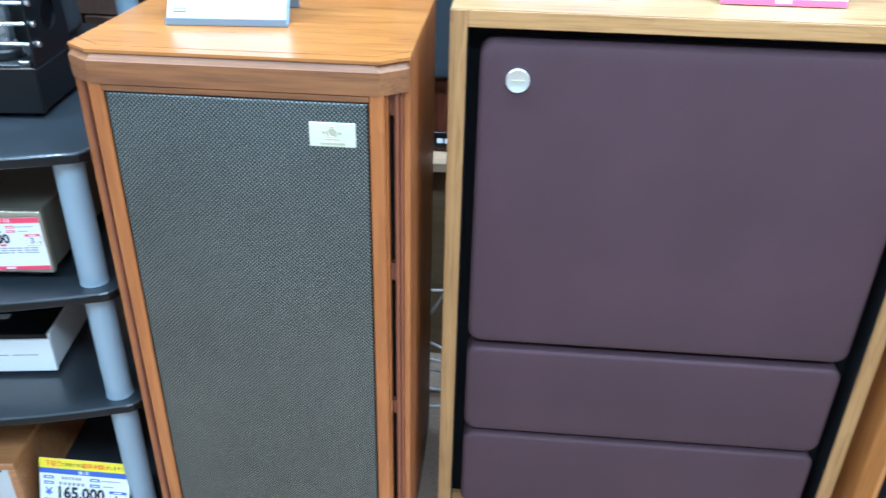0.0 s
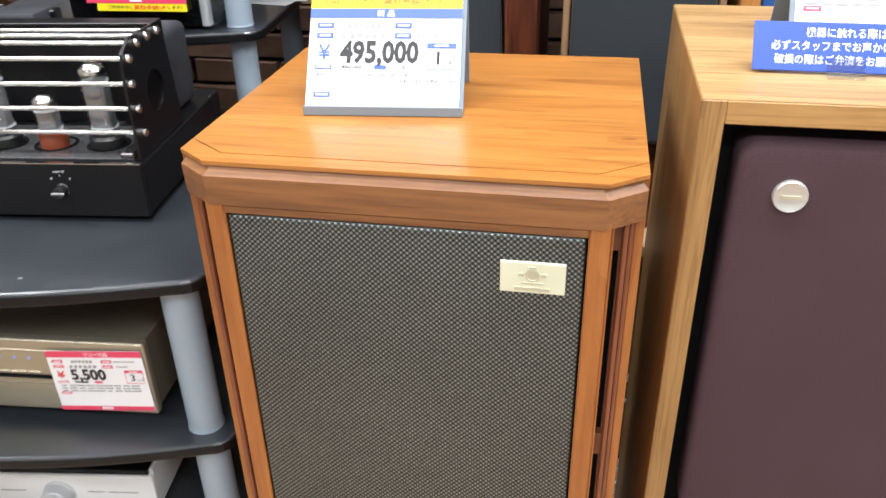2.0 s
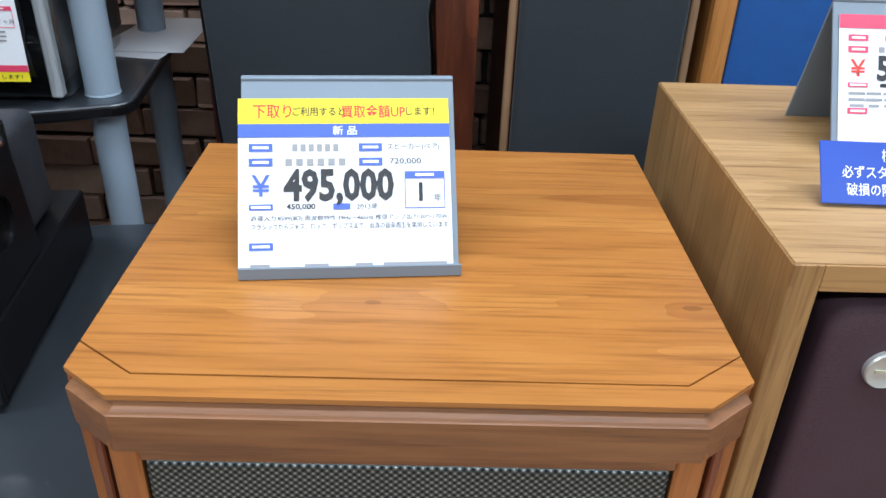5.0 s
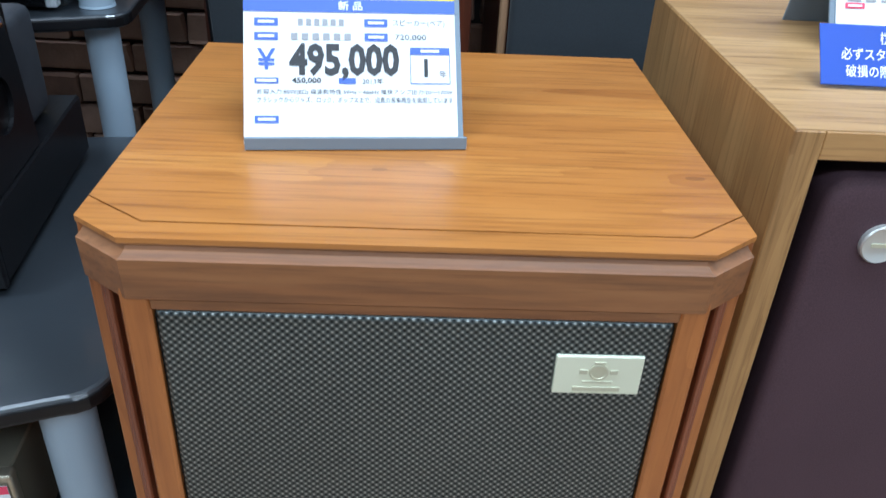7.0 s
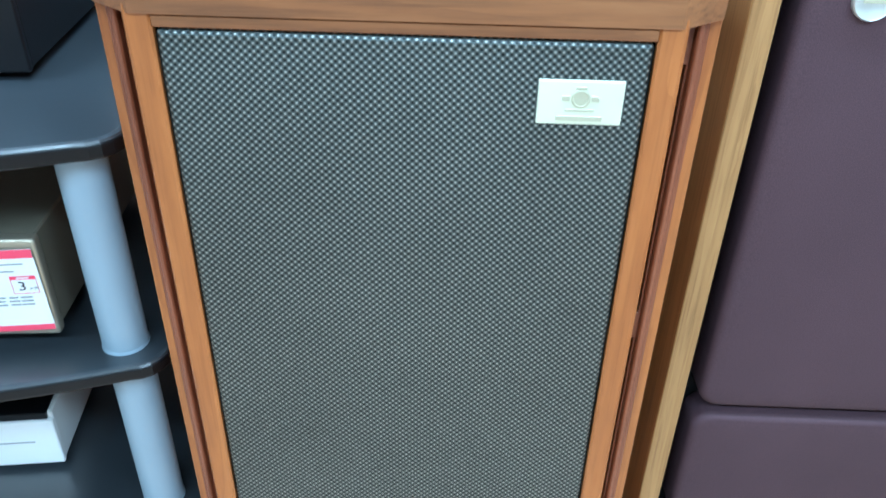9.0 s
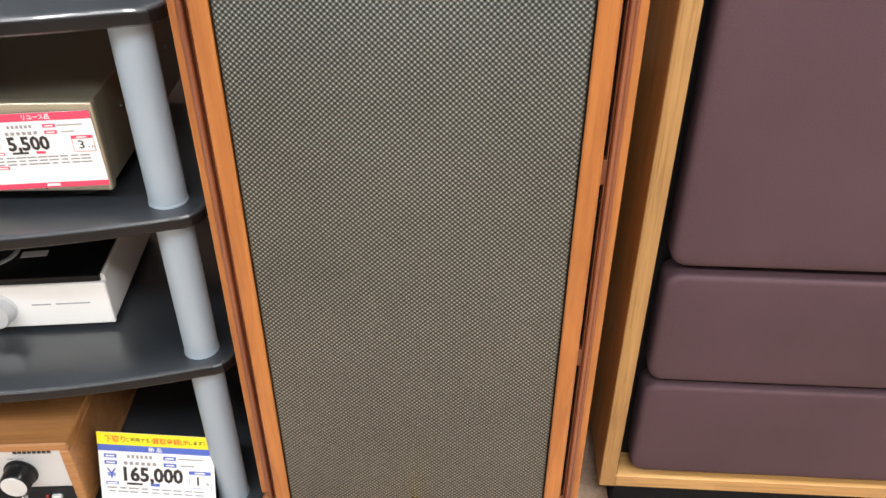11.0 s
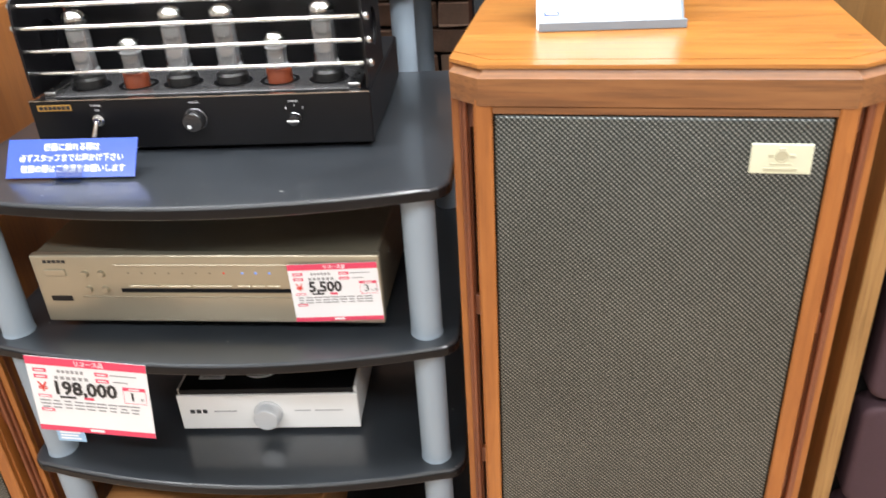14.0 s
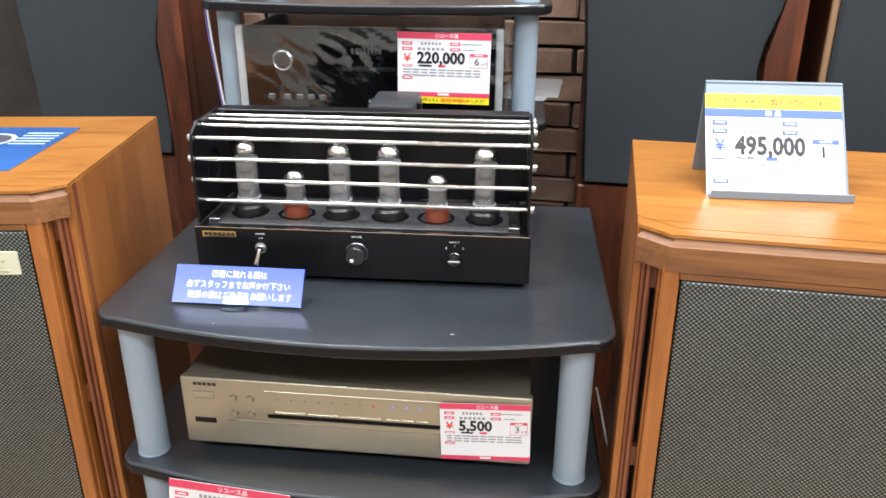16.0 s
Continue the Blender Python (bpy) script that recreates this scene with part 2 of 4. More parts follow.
def woven_mesh():
    """Metal grille weave: staggered knuckles, threads between them and dark holes."""
    m, nt, b = nodes_of("woven_metal_grille")
    sep = nt.nodes.new("ShaderNodeSeparateXYZ")
    v = coords(nt)
    link(nt, v, sep.inputs[0])
    px, pz = 0.0054, 0.0026
    row = math_of(nt, "FLOOR", math_of(nt, "DIVIDE", sep.outputs[2], pz))
    shift = math_of(nt, "MULTIPLY", math_of(nt, "MODULO", row, 2.0), math.pi)
    ax = math_of(nt, "ADD", math_of(nt, "MULTIPLY", sep.outputs[0], 2 * math.pi / px), shift)
    az = math_of(nt, "MULTIPLY", math_of(nt, "SUBTRACT", math_of(nt, "FRACT", math_of(nt, "DIVIDE", sep.outputs[2], pz)), 0.5), math.pi)
    knot = math_of(nt, "MULTIPLY", math_of(nt, "COSINE", ax), math_of(nt, "COSINE", az))
    fac = math_of(nt, "MULTIPLY_ADD", knot, 0.5, 0.5)
    worn = noise_of(nt, v, 420, 2)
    big = noise_of(nt, v, 6, 3)
    col = ramp(nt, fac, ((0.06, (0.022, 0.025, 0.025)), (0.36, (0.094, 0.106, 0.102)), (0.72, (0.172, 0.190, 0.182)), (0.93, (0.49, 0.51, 0.48))))
    col = mix_of(nt, 0.45, col, ramp(nt, worn, ((0.3, (0.45, 0.45, 0.45)), (0.7, (1, 1, 1)))), "MULTIPLY")
    col = mix_of(nt, 0.30, col, ramp(nt, big, ((0.3, (0.55, 0.55, 0.55)), (0.7, (1, 1, 1)))), "MULTIPLY")
    link(nt, col, b.inputs["Base Color"])
    b.inputs["Metallic"].default_value = 0.85
    b.inputs["Roughness"].default_value = 0.42
    bump_of(nt, b, fac, 0.35, 0.0011)
    return m


mesh_weave = woven_mesh()


def thin_glass(name, gloss, rough):
    """Thin clear wall: mostly see-through, part mirror."""
    m = bpy.data.materials.new(name)
    m.use_nodes = True
    nt = m.node_tree
    nt.nodes.clear()
    out, mx, tr, gl = (nt.nodes.new(n) for n in ("ShaderNodeOutputMaterial", "ShaderNodeMixShader", "ShaderNodeBsdfTransparent", "ShaderNodeBsdfGlossy"))
    gl.inputs["Roughness"].default_value, mx.inputs[0].default_value = rough, gloss
    tr.inputs[0].default_value = (0.92, 0.94, 0.94, 1)
    link(nt, tr.outputs[0], mx.inputs[1])
    link(nt, gl.outputs[0], mx.inputs[2])
    link(nt, mx.outputs[0], out.inputs[0])
    return m


tube_glass = thin_glass("valve_glass", 0.15, 0.04)
clear_acrylic = thin_glass("clear_acrylic", 0.12, 0.08)


def brick_clay():
    m, nt, b = nodes_of("brown_split_brick")
    info = nt.nodes.new("ShaderNodeObjectInfo")
    v = coords(nt)
    n1, n2 = noise_of(nt, v, 14, 5, 0.65), noise_of(nt, v, 70, 5, 0.7)
    base = ramp(nt, info.outputs["Random"], ((0.0, (0.24, 0.15, 0.105)), (0.5, (0.40, 0.265, 0.19)), (1.0, (0.50, 0.36, 0.27))))
    c = mix_of(nt, 0.7, base, ramp(nt, n1, ((0.3, (0.45, 0.42, 0.42)), (0.7, (1.1, 1.0, 0.95)))), "MULTIPLY")
    link(nt, c, b.inputs["Base Color"])
    b.inputs["Roughness"].default_value = 0.85
    h = math_of(nt, "ADD", n1, math_of(nt, "MULTIPLY", n2, 0.5))
    bump_of(nt, b, h, 0.7, 0.006)
    return m


clay = brick_clay()
mortar = plain("dark_mortar", (0.035, 0.03, 0.027), 0.95, vary=0.3, scale=80, bump=0.4)


# ---- mesh helpers ----
def part(name, bm, material, parent=None, label="", smooth=False):
    me = bpy.data.meshes.new(name)
    bmesh.ops.recalc_face_normals(bm, faces=bm.faces)
    if smooth:
        for f in bm.faces:
            f.smooth = True
    bm.to_mesh(me)
    bm.free()
    if smooth:
        me.set_sharp_from_angle(angle=radians(38))
    me.materials.append(material)
    ob = new(name, me)
    ob.parent = parent
    if label:
        tagged(ob, label)
    return ob


def thing(name, m, label, category, group=""):
    ob = new(name)
    ob.empty_display_size = 0.05
    ob.matrix_basis = m
    return tagged(ob, label, category, group)


def box(x0, x1, y0, y1, z0, z1, bevel=0.0, seg=1, bm=None, only=None):
    """A box from its bounds, edges rounded by bevel; only: 'y' rounds the edges along y alone."""
    bm = bm or bmesh.new()
    vs = bmesh.ops.create_cube(bm, size=1)["verts"]
    for v in vs:
        v.co = Vector(((x0 + x1) / 2 + v.co.x * (x1 - x0), (y0 + y1) / 2 + v.co.y * (y1 - y0), (z0 + z1) / 2 + v.co.z * (z1 - z0)))
    if bevel:
        edges = {e for v in vs for e in v.link_edges}
        if only:
            ax = "xyz".index(only)
            edges = {e for e in edges if abs((e.verts[0].co - e.verts[1].co).normalized()[ax]) > 0.9}
        bmesh.ops.bevel(bm, geom=list(edges), offset=bevel, segments=seg, affect="EDGES", profile=0.5)
    return bm


def loft(rings, bm=None, caps=True):
    """A skin over rings of equally many points."""
    bm = bm or bmesh.new()
    made = [[bm.verts.new(p) for p in ring] for ring in rings]
    n = len(made[0])
    for a, b in zip(made, made[1:]):
        for i in range(n):
            bm.faces.new((a[i], a[(i + 1) % n], b[(i + 1) % n], b[i]))
    if caps:
        bm.faces.new(made[0][::-1])
        bm.faces.new(made[-1])
    return bm


def lathe(profile, base, axis=(0, 0, 1), seg=20, bm=None):
    """Rings of (radius, height) turned round an axis from base."""
    q = Vector(axis).to_track_quat("Z", "Y")
    rings = [[Vector(base) + q @ Vector((max(r, 1e-5) * math.cos(2 * math.pi * i / seg), max(r, 1e-5) * math.sin(2 * math.pi * i / seg), h)) for i in range(seg)] for r, h in profile]
    return loft(rings, bm)


def rod(a, b, r, seg=12, bm=None):
    d = Vector(b) - Vector(a)
    return lathe(((r, 0), (r, d.length)), a, d, seg, bm)


def prism(pts, z0, z1, bm=None):
    return loft([[(x, y, z0) for x, y in pts], [(x, y, z1) for x, y in pts]], bm)


def cable(name, pts, r, material, parent=None):
    c = bpy.data.curves.new(name, "CURVE")
    c.dimensions, c.bevel_depth, c.bevel_resolution, c.resolution_u = "3D", r, 2, 8
    s = c.splines.new("BEZIER")
    s.bezier_points.add(len(pts) - 1)
    for bp, p in zip(s.bezier_points, pts):
        bp.co = p
        bp.handle_left_type = bp.handle_right_type = "AUTO"
    tmp = new(name + "_line", c)
    bpy.context.view_layer.update()
    me = bpy.data.meshes.new_from_object(tmp.evaluated_get(bpy.context.evaluated_depsgraph_get()))
    bpy.data.objects.remove(tmp)
    me.materials.clear()
    me.materials.append(material)
    ob = new(name, me)
    ob.parent = parent
    return ob


def lettering(name, text, width, height, m, material, parent=None, bold=0.0):
    """Writing as flat mesh, fitted into width and height, its middle at m; it reads along m's x with m's y up."""
    c = bpy.data.curves.new(name, "FONT")
    c.body, c.offset, c.resolution_u = text, bold, 2
    tmp = new(name + "_line", c)
    bpy.context.view_layer.update()
    me = bpy.data.meshes.new_from_object(tmp.evaluated_get(bpy.context.evaluated_depsgraph_get()))
    bpy.data.objects.remove(tmp)
    co = np.array([v.co for v in me.vertices])
    lo, hi = co.min(0), co.max(0)
    me.transform(Matrix.Diagonal((width / (hi[0] - lo[0]), height / (hi[1] - lo[1]), 1, 1)) @ Matrix.Translation((-(lo[0] + hi[0]) / 2, -(lo[1] + hi[1]) / 2, 0)))
    me.materials.clear()
    me.materials.append(material)
    ob = new(name, me)
    ob.parent = parent
    ob.matrix_basis = m
    return ob


def patch(name, m, x, y, w, h, material, parent, lift=0.0004):
    """A printed patch, w by h, its middle at x, y of the sheet m."""
    ob = part(name, box(-w / 2, w / 2, -h / 2, h / 2, 0, 0.0002), material, parent)
    ob.matrix_basis = m @ pose(x, y, lift)
    return ob


# ---- the place ----
def structure(name, bm, material, label):
    return tagged(part(name, bm, material), label, kind="structure")


structure("floor", box(-3.2, 3.2, -2.6, 2.2, -0.10, 0.0), carpet, "pale beige shop floor with fine speckle")
structure("ceiling", box(-3.2, 3.2, -2.6, 2.2, 2.7, 2.8), ceiling_paint, "white shop ceiling")
structure("wall_south", box(-3.2, 3.2, -2.7, -2.6, 0.0, 2.7), wall_paint, "cream shop wall")
structure("wall_west", box(-3.3, -3.2, -2.6, 2.2, 0.0, 2.7), wall_paint, "cream shop wall")
structure("wall_east", box(3.2, 3.3, -2.6, 2.2, 0.0, 2.7), wall_paint, "cream shop wall")
WALL_Y = 2.0
wall_north = structure("wall_north", box(-3.2, 3.2, WALL_Y, WALL_Y + 0.2, 0.0, 2.7), mortar, "brown split-face brick wall with dark joints")

# ---- the large loudspeakers ----
HW, DEEP, TALL = 0.2015, 0.372, 0.856


def outline(inset, front=0.0, cx=0.0315, cy=0.024):
    """Plan of the cabinet: front corners cut off."""
    w, f = HW - inset, front + inset
    return [(-w, DEEP - inset * 0.3), (-w, f + cy), (-w + cx, f), (w - cx, f), (w, f + cy), (w, DEEP - inset * 0.3)]


def moulding(levels):
    return loft([[(x, y, z) for x, y in outline(i, f)] for z, i, f in levels])


def corner_loudspeaker(m, label, group):
    """Floor loudspeaker with moulded cap and plinth, vent slots in its cut corners and a metal grille."""
    sp = thing("floor_loudspeaker", m, label, "loudspeaker", group)
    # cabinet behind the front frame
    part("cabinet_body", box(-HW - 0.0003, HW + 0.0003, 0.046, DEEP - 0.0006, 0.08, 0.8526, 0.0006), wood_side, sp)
    # cap and plinth
    part("cap_moulding", moulding(((0.8148, 0.010, 0.0085), (0.8155, 0.004, 0.0080), (0.8166, 0.0006, 0.0074), (0.8436, 0.0, 0.0072), (0.8444, 0.0008, 0.0072), (0.8458, 0.0022, 0.0068), (0.8482, 0.0036, 0.0075), (0.8510, 0.0046, 0.0080), (0.8514, 0.0012, 0.0100), (0.8525, 0.0003, 0.0106))), wood_trim, sp)
    # top board in two fields with a fine inlaid line between
    inner = [(-HW, DEEP - 0.001), (-HW, 0.0605), (-HW + 0.040, 0.031), (HW - 0.040, 0.031), (HW, 0.0605), (HW, DEEP - 0.001)]
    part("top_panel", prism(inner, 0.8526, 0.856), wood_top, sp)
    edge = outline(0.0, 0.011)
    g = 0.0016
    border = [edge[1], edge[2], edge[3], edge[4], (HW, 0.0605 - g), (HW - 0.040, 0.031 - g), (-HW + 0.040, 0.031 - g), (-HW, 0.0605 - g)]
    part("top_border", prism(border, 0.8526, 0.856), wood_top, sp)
    part("inlay_line", prism([(x * 0.998, y + 0.0004) for x, y in inner], 0.8526, 0.8553), black_matt, sp)
    part("plinth_moulding", moulding(((0.008, 0.004, 0.003), (0.010, 0.0, 0.003), (0.0785, 0.0, 0.003), (0.0795, 0.0008, 0.0035), (0.0812, 0.0028, 0.0060), (0.0835, 0.0052, 0.0085), (0.0862, 0.0066, 0.0098), (0.0885, 0.011, 0.0100))), wood_trim, sp)
    # front frame
    y0, y1 = 0.010, 0.030
    for s in (-1, 1):
        part("stile", box(min(s * 0.157, s * 0.1745), max(s * 0.157, s * 0.1745), y0, y1, 0.086, 0.8235, 0.0018), wood_stile, sp)
        # cut corner: recessed vent between the stile and two outer beads
        def upright(name, xa, xb, ya, yb, z0, z1, mat, bev=0.0012):
            part(name, box(min(s * xa, s * xb), max(s * xa, s * xb), ya, yb, z0, z1, bev), mat, sp)

        upright("inner_bead", 0.1745, 0.1772, 0.0190, 0.044, 0.086, 0.8235, wood_stile, 0.0008)
        upright("corner_bead", 0.1846, 0.1890, 0.0255, 0.046, 0.086, 0.8235, wood_bead_shaded)
        upright("corner_bead", 0.1892, 0.1935, 0.0315, 0.046, 0.086, 0.8235, wood_bead_shaded)
        upright("side_edge", 0.1937, HW + 0.0004, 0.0365, 0.0459, 0.086, 0.8520, wood_stile, 0.0008)
        upright("edge_band", HW - 0.004, HW + 0.0007, 0.0462, 0.0560, 0.086, 0.8522, wood_bead_shaded, 0.0003)
        # panel with three long vent slots
        for z0, z1 in ((0.086, 0.112), (0.331, 0.354), (0.558, 0.584), (0.786, 0.8235)):
            upright("vent_bridge", 0.1771, 0.1847, 0.0330, 0.044, z0, z1, wood_bead_shaded, 0.0004)
        upright("vent_edge", 0.1828, 0.1846, 0.0331, 0.044, 0.112, 0.786, wood_bead_shaded, 0.0003)
        # black sheet stands in for the shade deep inside the slots
        upright("vent_shade", 0.1770, 0.1848, 0.0425, 0.0435, 0.088, 0.820, black_matt, 0)
    for sx in (-0.16, 0.16):
        for fy in (0.05, 0.30):
            part("foot", lathe(((0.018, 0), (0.020, 0.012)), (sx, fy, 0.0), (0, 0, 1), 18), rubber, sp)
    part("top_rail", box(-0.157, 0.157, y0 - 0.0004, y1, 0.8078, 0.8160, 0.001), wood_trim, sp)
    part("bottom_rail", box(-0.157, 0.157, y0 + 0.001, y1, 0.086, 0.0905, 0.001), wood_trim, sp)
    part("grille_surround", box(-0.157, 0.157, y0 + 0.0075, y0 + 0.0165, 0.0905, 0.8085), black_matt, sp)
    part("metal_grille", box(-0.1558, 0.1558, y0 + 0.0005, y0 + 0.0072, 0.0915, 0.8070, 0.0045, 3), mesh_weave, sp, "woven dark metal grille", True)
    # badge with crest and bars
    bx0, bx1, bz0, bz1 = 0.0858, 0.1408, 0.7525, 0.7822
    badge = part("badge", box(bx0, bx1, y0 - 0.0018, y0 + 0.0015, bz0, bz1, 0.0008, 2), gold_plate, sp, "pale brass maker's plate")
    cxm, yb = (bx0 + bx1) / 2, y0 - 0.0018
    part("crest", lathe(((0.0062, 0), (0.0062, 0.0006), (0.0050, 0.0009), (0.0048, 0.0005), (0.0, 0.0005)), (cxm, yb, 0.7705), (0, -1, 0), 18), gold_dark, badge)
    for i, (dx, dz, w, h) in enumerate(((-0.0095, 0.7705, 0.005, 0.0035), (0.0095, 0.7705, 0.005, 0.0035), (0, 0.7775, 0.007, 0.0018), (0, 0.7625, 0.019, 0.0016), (0, 0.757, 0.030, 0.0034))):
        part("emboss_bar", box(cxm + dx - w / 2, cxm + dx + w / 2, yb - 0.0006, yb + 0.0002, dz - h / 2, dz + h / 2, 0.0002), gold_dark, badge)
    # grille lock
    part("grille_lock", lathe(((0.0, -0.001), (0.0052, -0.001), (0.0052, 0.004), (0.0035, 0.005), (0.0035, 0.008), (0.0058, 0.010), (0.0062, 0.016), (0.0045, 0.019), (0, 0.0195)), (0, y0 + 0.001, 0.121), (0, -1, 0), 20), brass, sp, "turned brass grille lock", True)
    return sp


MAIN = pose(-0.1905, 0.948, 0)
main_speaker = corner_loudspeaker(MAIN, "walnut floor loudspeaker with moulded cap and woven metal grille", "corner-vented loudspeakers")
RACK = pose(-0.69, 0.95, 0, 0, 0, 5.8)
WEST = pose(-1.2300, 0.8990, 0, 0, 0, 12.6)
copy_thing(main_speaker, WEST)


def rounded_pad(x0, x1, z0, z1, yf, yb, r, soft):
    """A cloth-covered pad: rounded corners and a soft front edge."""
    bm = bmesh.new()
    rings = []

    def ring(inset, y):
        rr, pts = max(r - inset * 0.4, 0.002), []
        for cx, cz, a0 in ((x1 - inset - rr, z1 - inset - rr, 0), (x0 + inset + rr, z1 - inset - rr, 90), (x0 + inset + rr, z0 + inset + rr, 180), (x1 - inset - rr, z0 + inset + rr, 270)):
            for k in range(7):
                an = radians(a0 + 15 * k)
                pts.append((cx + rr * math.cos(an), y, cz + rr * math.sin(an)))
        return pts

    rings.append(ring(0.002, yb))
    rings.append(ring(0.0, yb - 0.002))
    for k in range(6):
        an = math.pi / 2 * k / 5
        rings.append(ring(soft * (1 - math.cos(an)), yf + soft - soft * math.sin(an)))
    rings.append(ring(soft + 0.012, yf - 0.0006))
    return loft(rings, bm)


def monitor_loudspeaker(m):
    sp = thing("monitor_loudspeaker", m, "large oak floor monitor loudspeaker with plum cloth pads", "loudspeaker")
    W, H0, H1, D, T = 0.627, 0.050, 0.8965, 0.365, 0.021
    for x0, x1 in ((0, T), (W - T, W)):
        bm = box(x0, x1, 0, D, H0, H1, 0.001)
        part("side_board", bm, oak_z_shaded, sp)
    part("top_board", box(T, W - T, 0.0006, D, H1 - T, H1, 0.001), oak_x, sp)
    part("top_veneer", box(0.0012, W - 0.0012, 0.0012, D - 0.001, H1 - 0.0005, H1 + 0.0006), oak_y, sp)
    part("bottom_board", box(T, W - T, 0.0006, D, H0, H0 + T, 0.001), oak_x, sp)
    part("baffle", box(T, W - T, 0.042, 0.06, H0 + T, H1 - T), black_matt, sp)
    part("back_board", box(T, W - T, D - 0.02, D - 0.002, H0 + T, H1 - T), black_matt, sp)
    part("base_plinth", box(0.020, W - 0.020, 0.005, D - 0.01, 0.0, H0 - 0.0005, 0.002), black_matt, sp, "recessed black base")
    for x0, x1 in ((T, T + 0.0015), (W - T - 0.0015, W - T)):
        part("frame_lining", box(x0, x1, 0.004, 0.042, H0 + T, H1 - T), black_matt, sp)
    part("frame_lining", box(T, W - T, 0.004, 0.042, H1 - T - 0.0015, H1 - T), black_matt, sp)
    pad_top = None
    for z0, z1 in ((0.4140, 0.8610), (0.2425, 0.4035), (0.0775, 0.2355)):
        p = part("grille_pad", rounded_pad(0.0375, W - 0.041, z0, z1, 0.004, 0.043, 0.020, 0.008), plum_cloth, sp, "plum stretch-cloth grille pad", True)
        pad_top = pad_top or p
    badge = part("badge", lathe(((0, 0), (0.0150, 0), (0.0150, 0.004), (0.0140, 0.0052), (0.0134, 0.0048), (0, 0.0048)), (0.0855, 0.0037, 0.8125), (0, -1, 0), 32), nickel, pad_top, "round brushed-nickel badge", True)
    part("emboss_bar", box(0.0775, 0.0935, -0.0019, -0.0009, 0.8110, 0.8140), gold_dark, badge)
    return sp


monitor_loudspeaker(pose(0.051, 1.052, 0))


def east_loudspeaker():
    sp = thing("wooden_cabinet", pose(0.715, 1.00, 0), "orange wooden loudspeaker cabinet standing beside the monitor", "loudspeaker")
    part("cabinet_body", box(0, 0.42, 0.01, 0.38, 0.0, 0.86, 0.004), orange_wood, sp)
    part("front_groove", box(0.004, 0.016, 0.006, 0.012, 0.02, 0.84, 0.001), black_matt, sp)
    part("front_stile", box(0.016, 0.05, 0.0, 0.012, 0.0, 0.86, 0.002), orange_wood, sp)


east_loudspeaker()

# ---- the rack ----
def deck_plan(hw, front, bow, back, r=0.03):
    """Half-round front edge with rounded corners, from the left back round the front."""
    pts = [(-hw, back), (-hw, front + r)]
    n = 16
    for k in range(1, 5):
        an = math.pi + math.pi / 2 * k / 5
        pts.append((-hw + r + r * math.cos(an), front + r + r * math.sin(an)))
    for k in range(n + 1):
        u = -1 + 2 * k / n
        pts.append((u * (hw - r), front - bow * (1 - u * u)))
    for k in range(1, 5):
        an = 1.5 * math.pi + math.pi / 2 * k / 5
        pts.append((hw - r + r * math.cos(an), front + r + r * math.sin(an)))
    pts += [(hw, front + r), (hw, back)]
    return pts


def deck(z, hw, front, bow, back, t=0.017):
    rings = []
    for dz, i in ((-t, 0.004), (-t + 0.004, 0.0), (-0.003, 0.0), (-0.0008, 0.0012), (0, 0.0035)):
        rings.append([(x, y, z + dz) for x, y in deck_plan(hw - i, front + i, bow, back - i)])
    return loft(rings)


def edge_band(z, hw, front, bow, back, t=0.017):
    """Thin strip round the deck's edge, rounded at its rims; added to keep it dark."""
    rings = []
    for dz, i in ((-t + 0.0022, 0.002), (-t + 0.0030, -0.0003), (-t + 0.0050, -0.0008), (-0.0044, -0.0008), (-0.0030, -0.0004), (-0.0022, 0.0006), (-0.0026, 0.003)):
        rings.append([(x, y, z + dz) for x, y in deck_plan(hw - i, front + i, bow, back - i)])
    return loft(rings, caps=False)


def post(u, v, z0, z1, r=0.0195):
    bm = lathe(((r, 0), (r, z1 - z0 - 0.0)), (u, v, z0), (0, 0, 1), 24)
    lathe(((r + 0.0003, 0), (r + 0.0009, 0.0006), (r + 0.0007, 0.002), (r + 0.0002, 0.003)), (u, v, z0), (0, 0, 1), 24, bm)
    return bm


rack = thing("equipment_rack", RACK, "black four-deck equipment rack with fat grey-blue tube posts", "rack", "equipment racks")
levels = (0.715, 0.507, 0.305, 0.047)
fronts = ((0.004, 0.038), (0.003, 0.037), (0.006, 0.035), (0.006, 0.035))
for (z, (f, bow)) in zip(levels, fronts):
    d = part("deck", deck(z, 0.304, f, bow, 0.445), black_deck, rack, "black bow-fronted wooden deck")
    d.location.x = -0.011
    part("edge_band", edge_band(z, 0.304, f, bow, 0.445), black_metal, d, "black strip added to darken the deck edge")
for top, low in ((0.715, 0.507), (0.507, 0.305), (0.305, 0.047), (0.047, 0.0)):
    for u in (-0.279, 0.253):
        for v in (0.038, 0.400):
            part("post", post(u, v, low, top - 0.0165), post_grey, rack, "grey-blue painted tube post", True)

back_rack = thing("equipment_rack", RACK @ pose(-0.0645, 0.505, 0), "black equipment rack with grey-blue tube posts, behind the lower one", "rack", "equipment racks")
for z in (0.832, 1.019, 0.42, 0.06):
    d = part("deck", deck(z, 0.283, 0.004, 0.036, 0.36), black_deck, back_rack, "black bow-fronted wooden deck")
    part("edge_band", edge_band(z, 0.283, 0.004, 0.036, 0.36), black_metal, d, "black strip added to darken the deck edge")
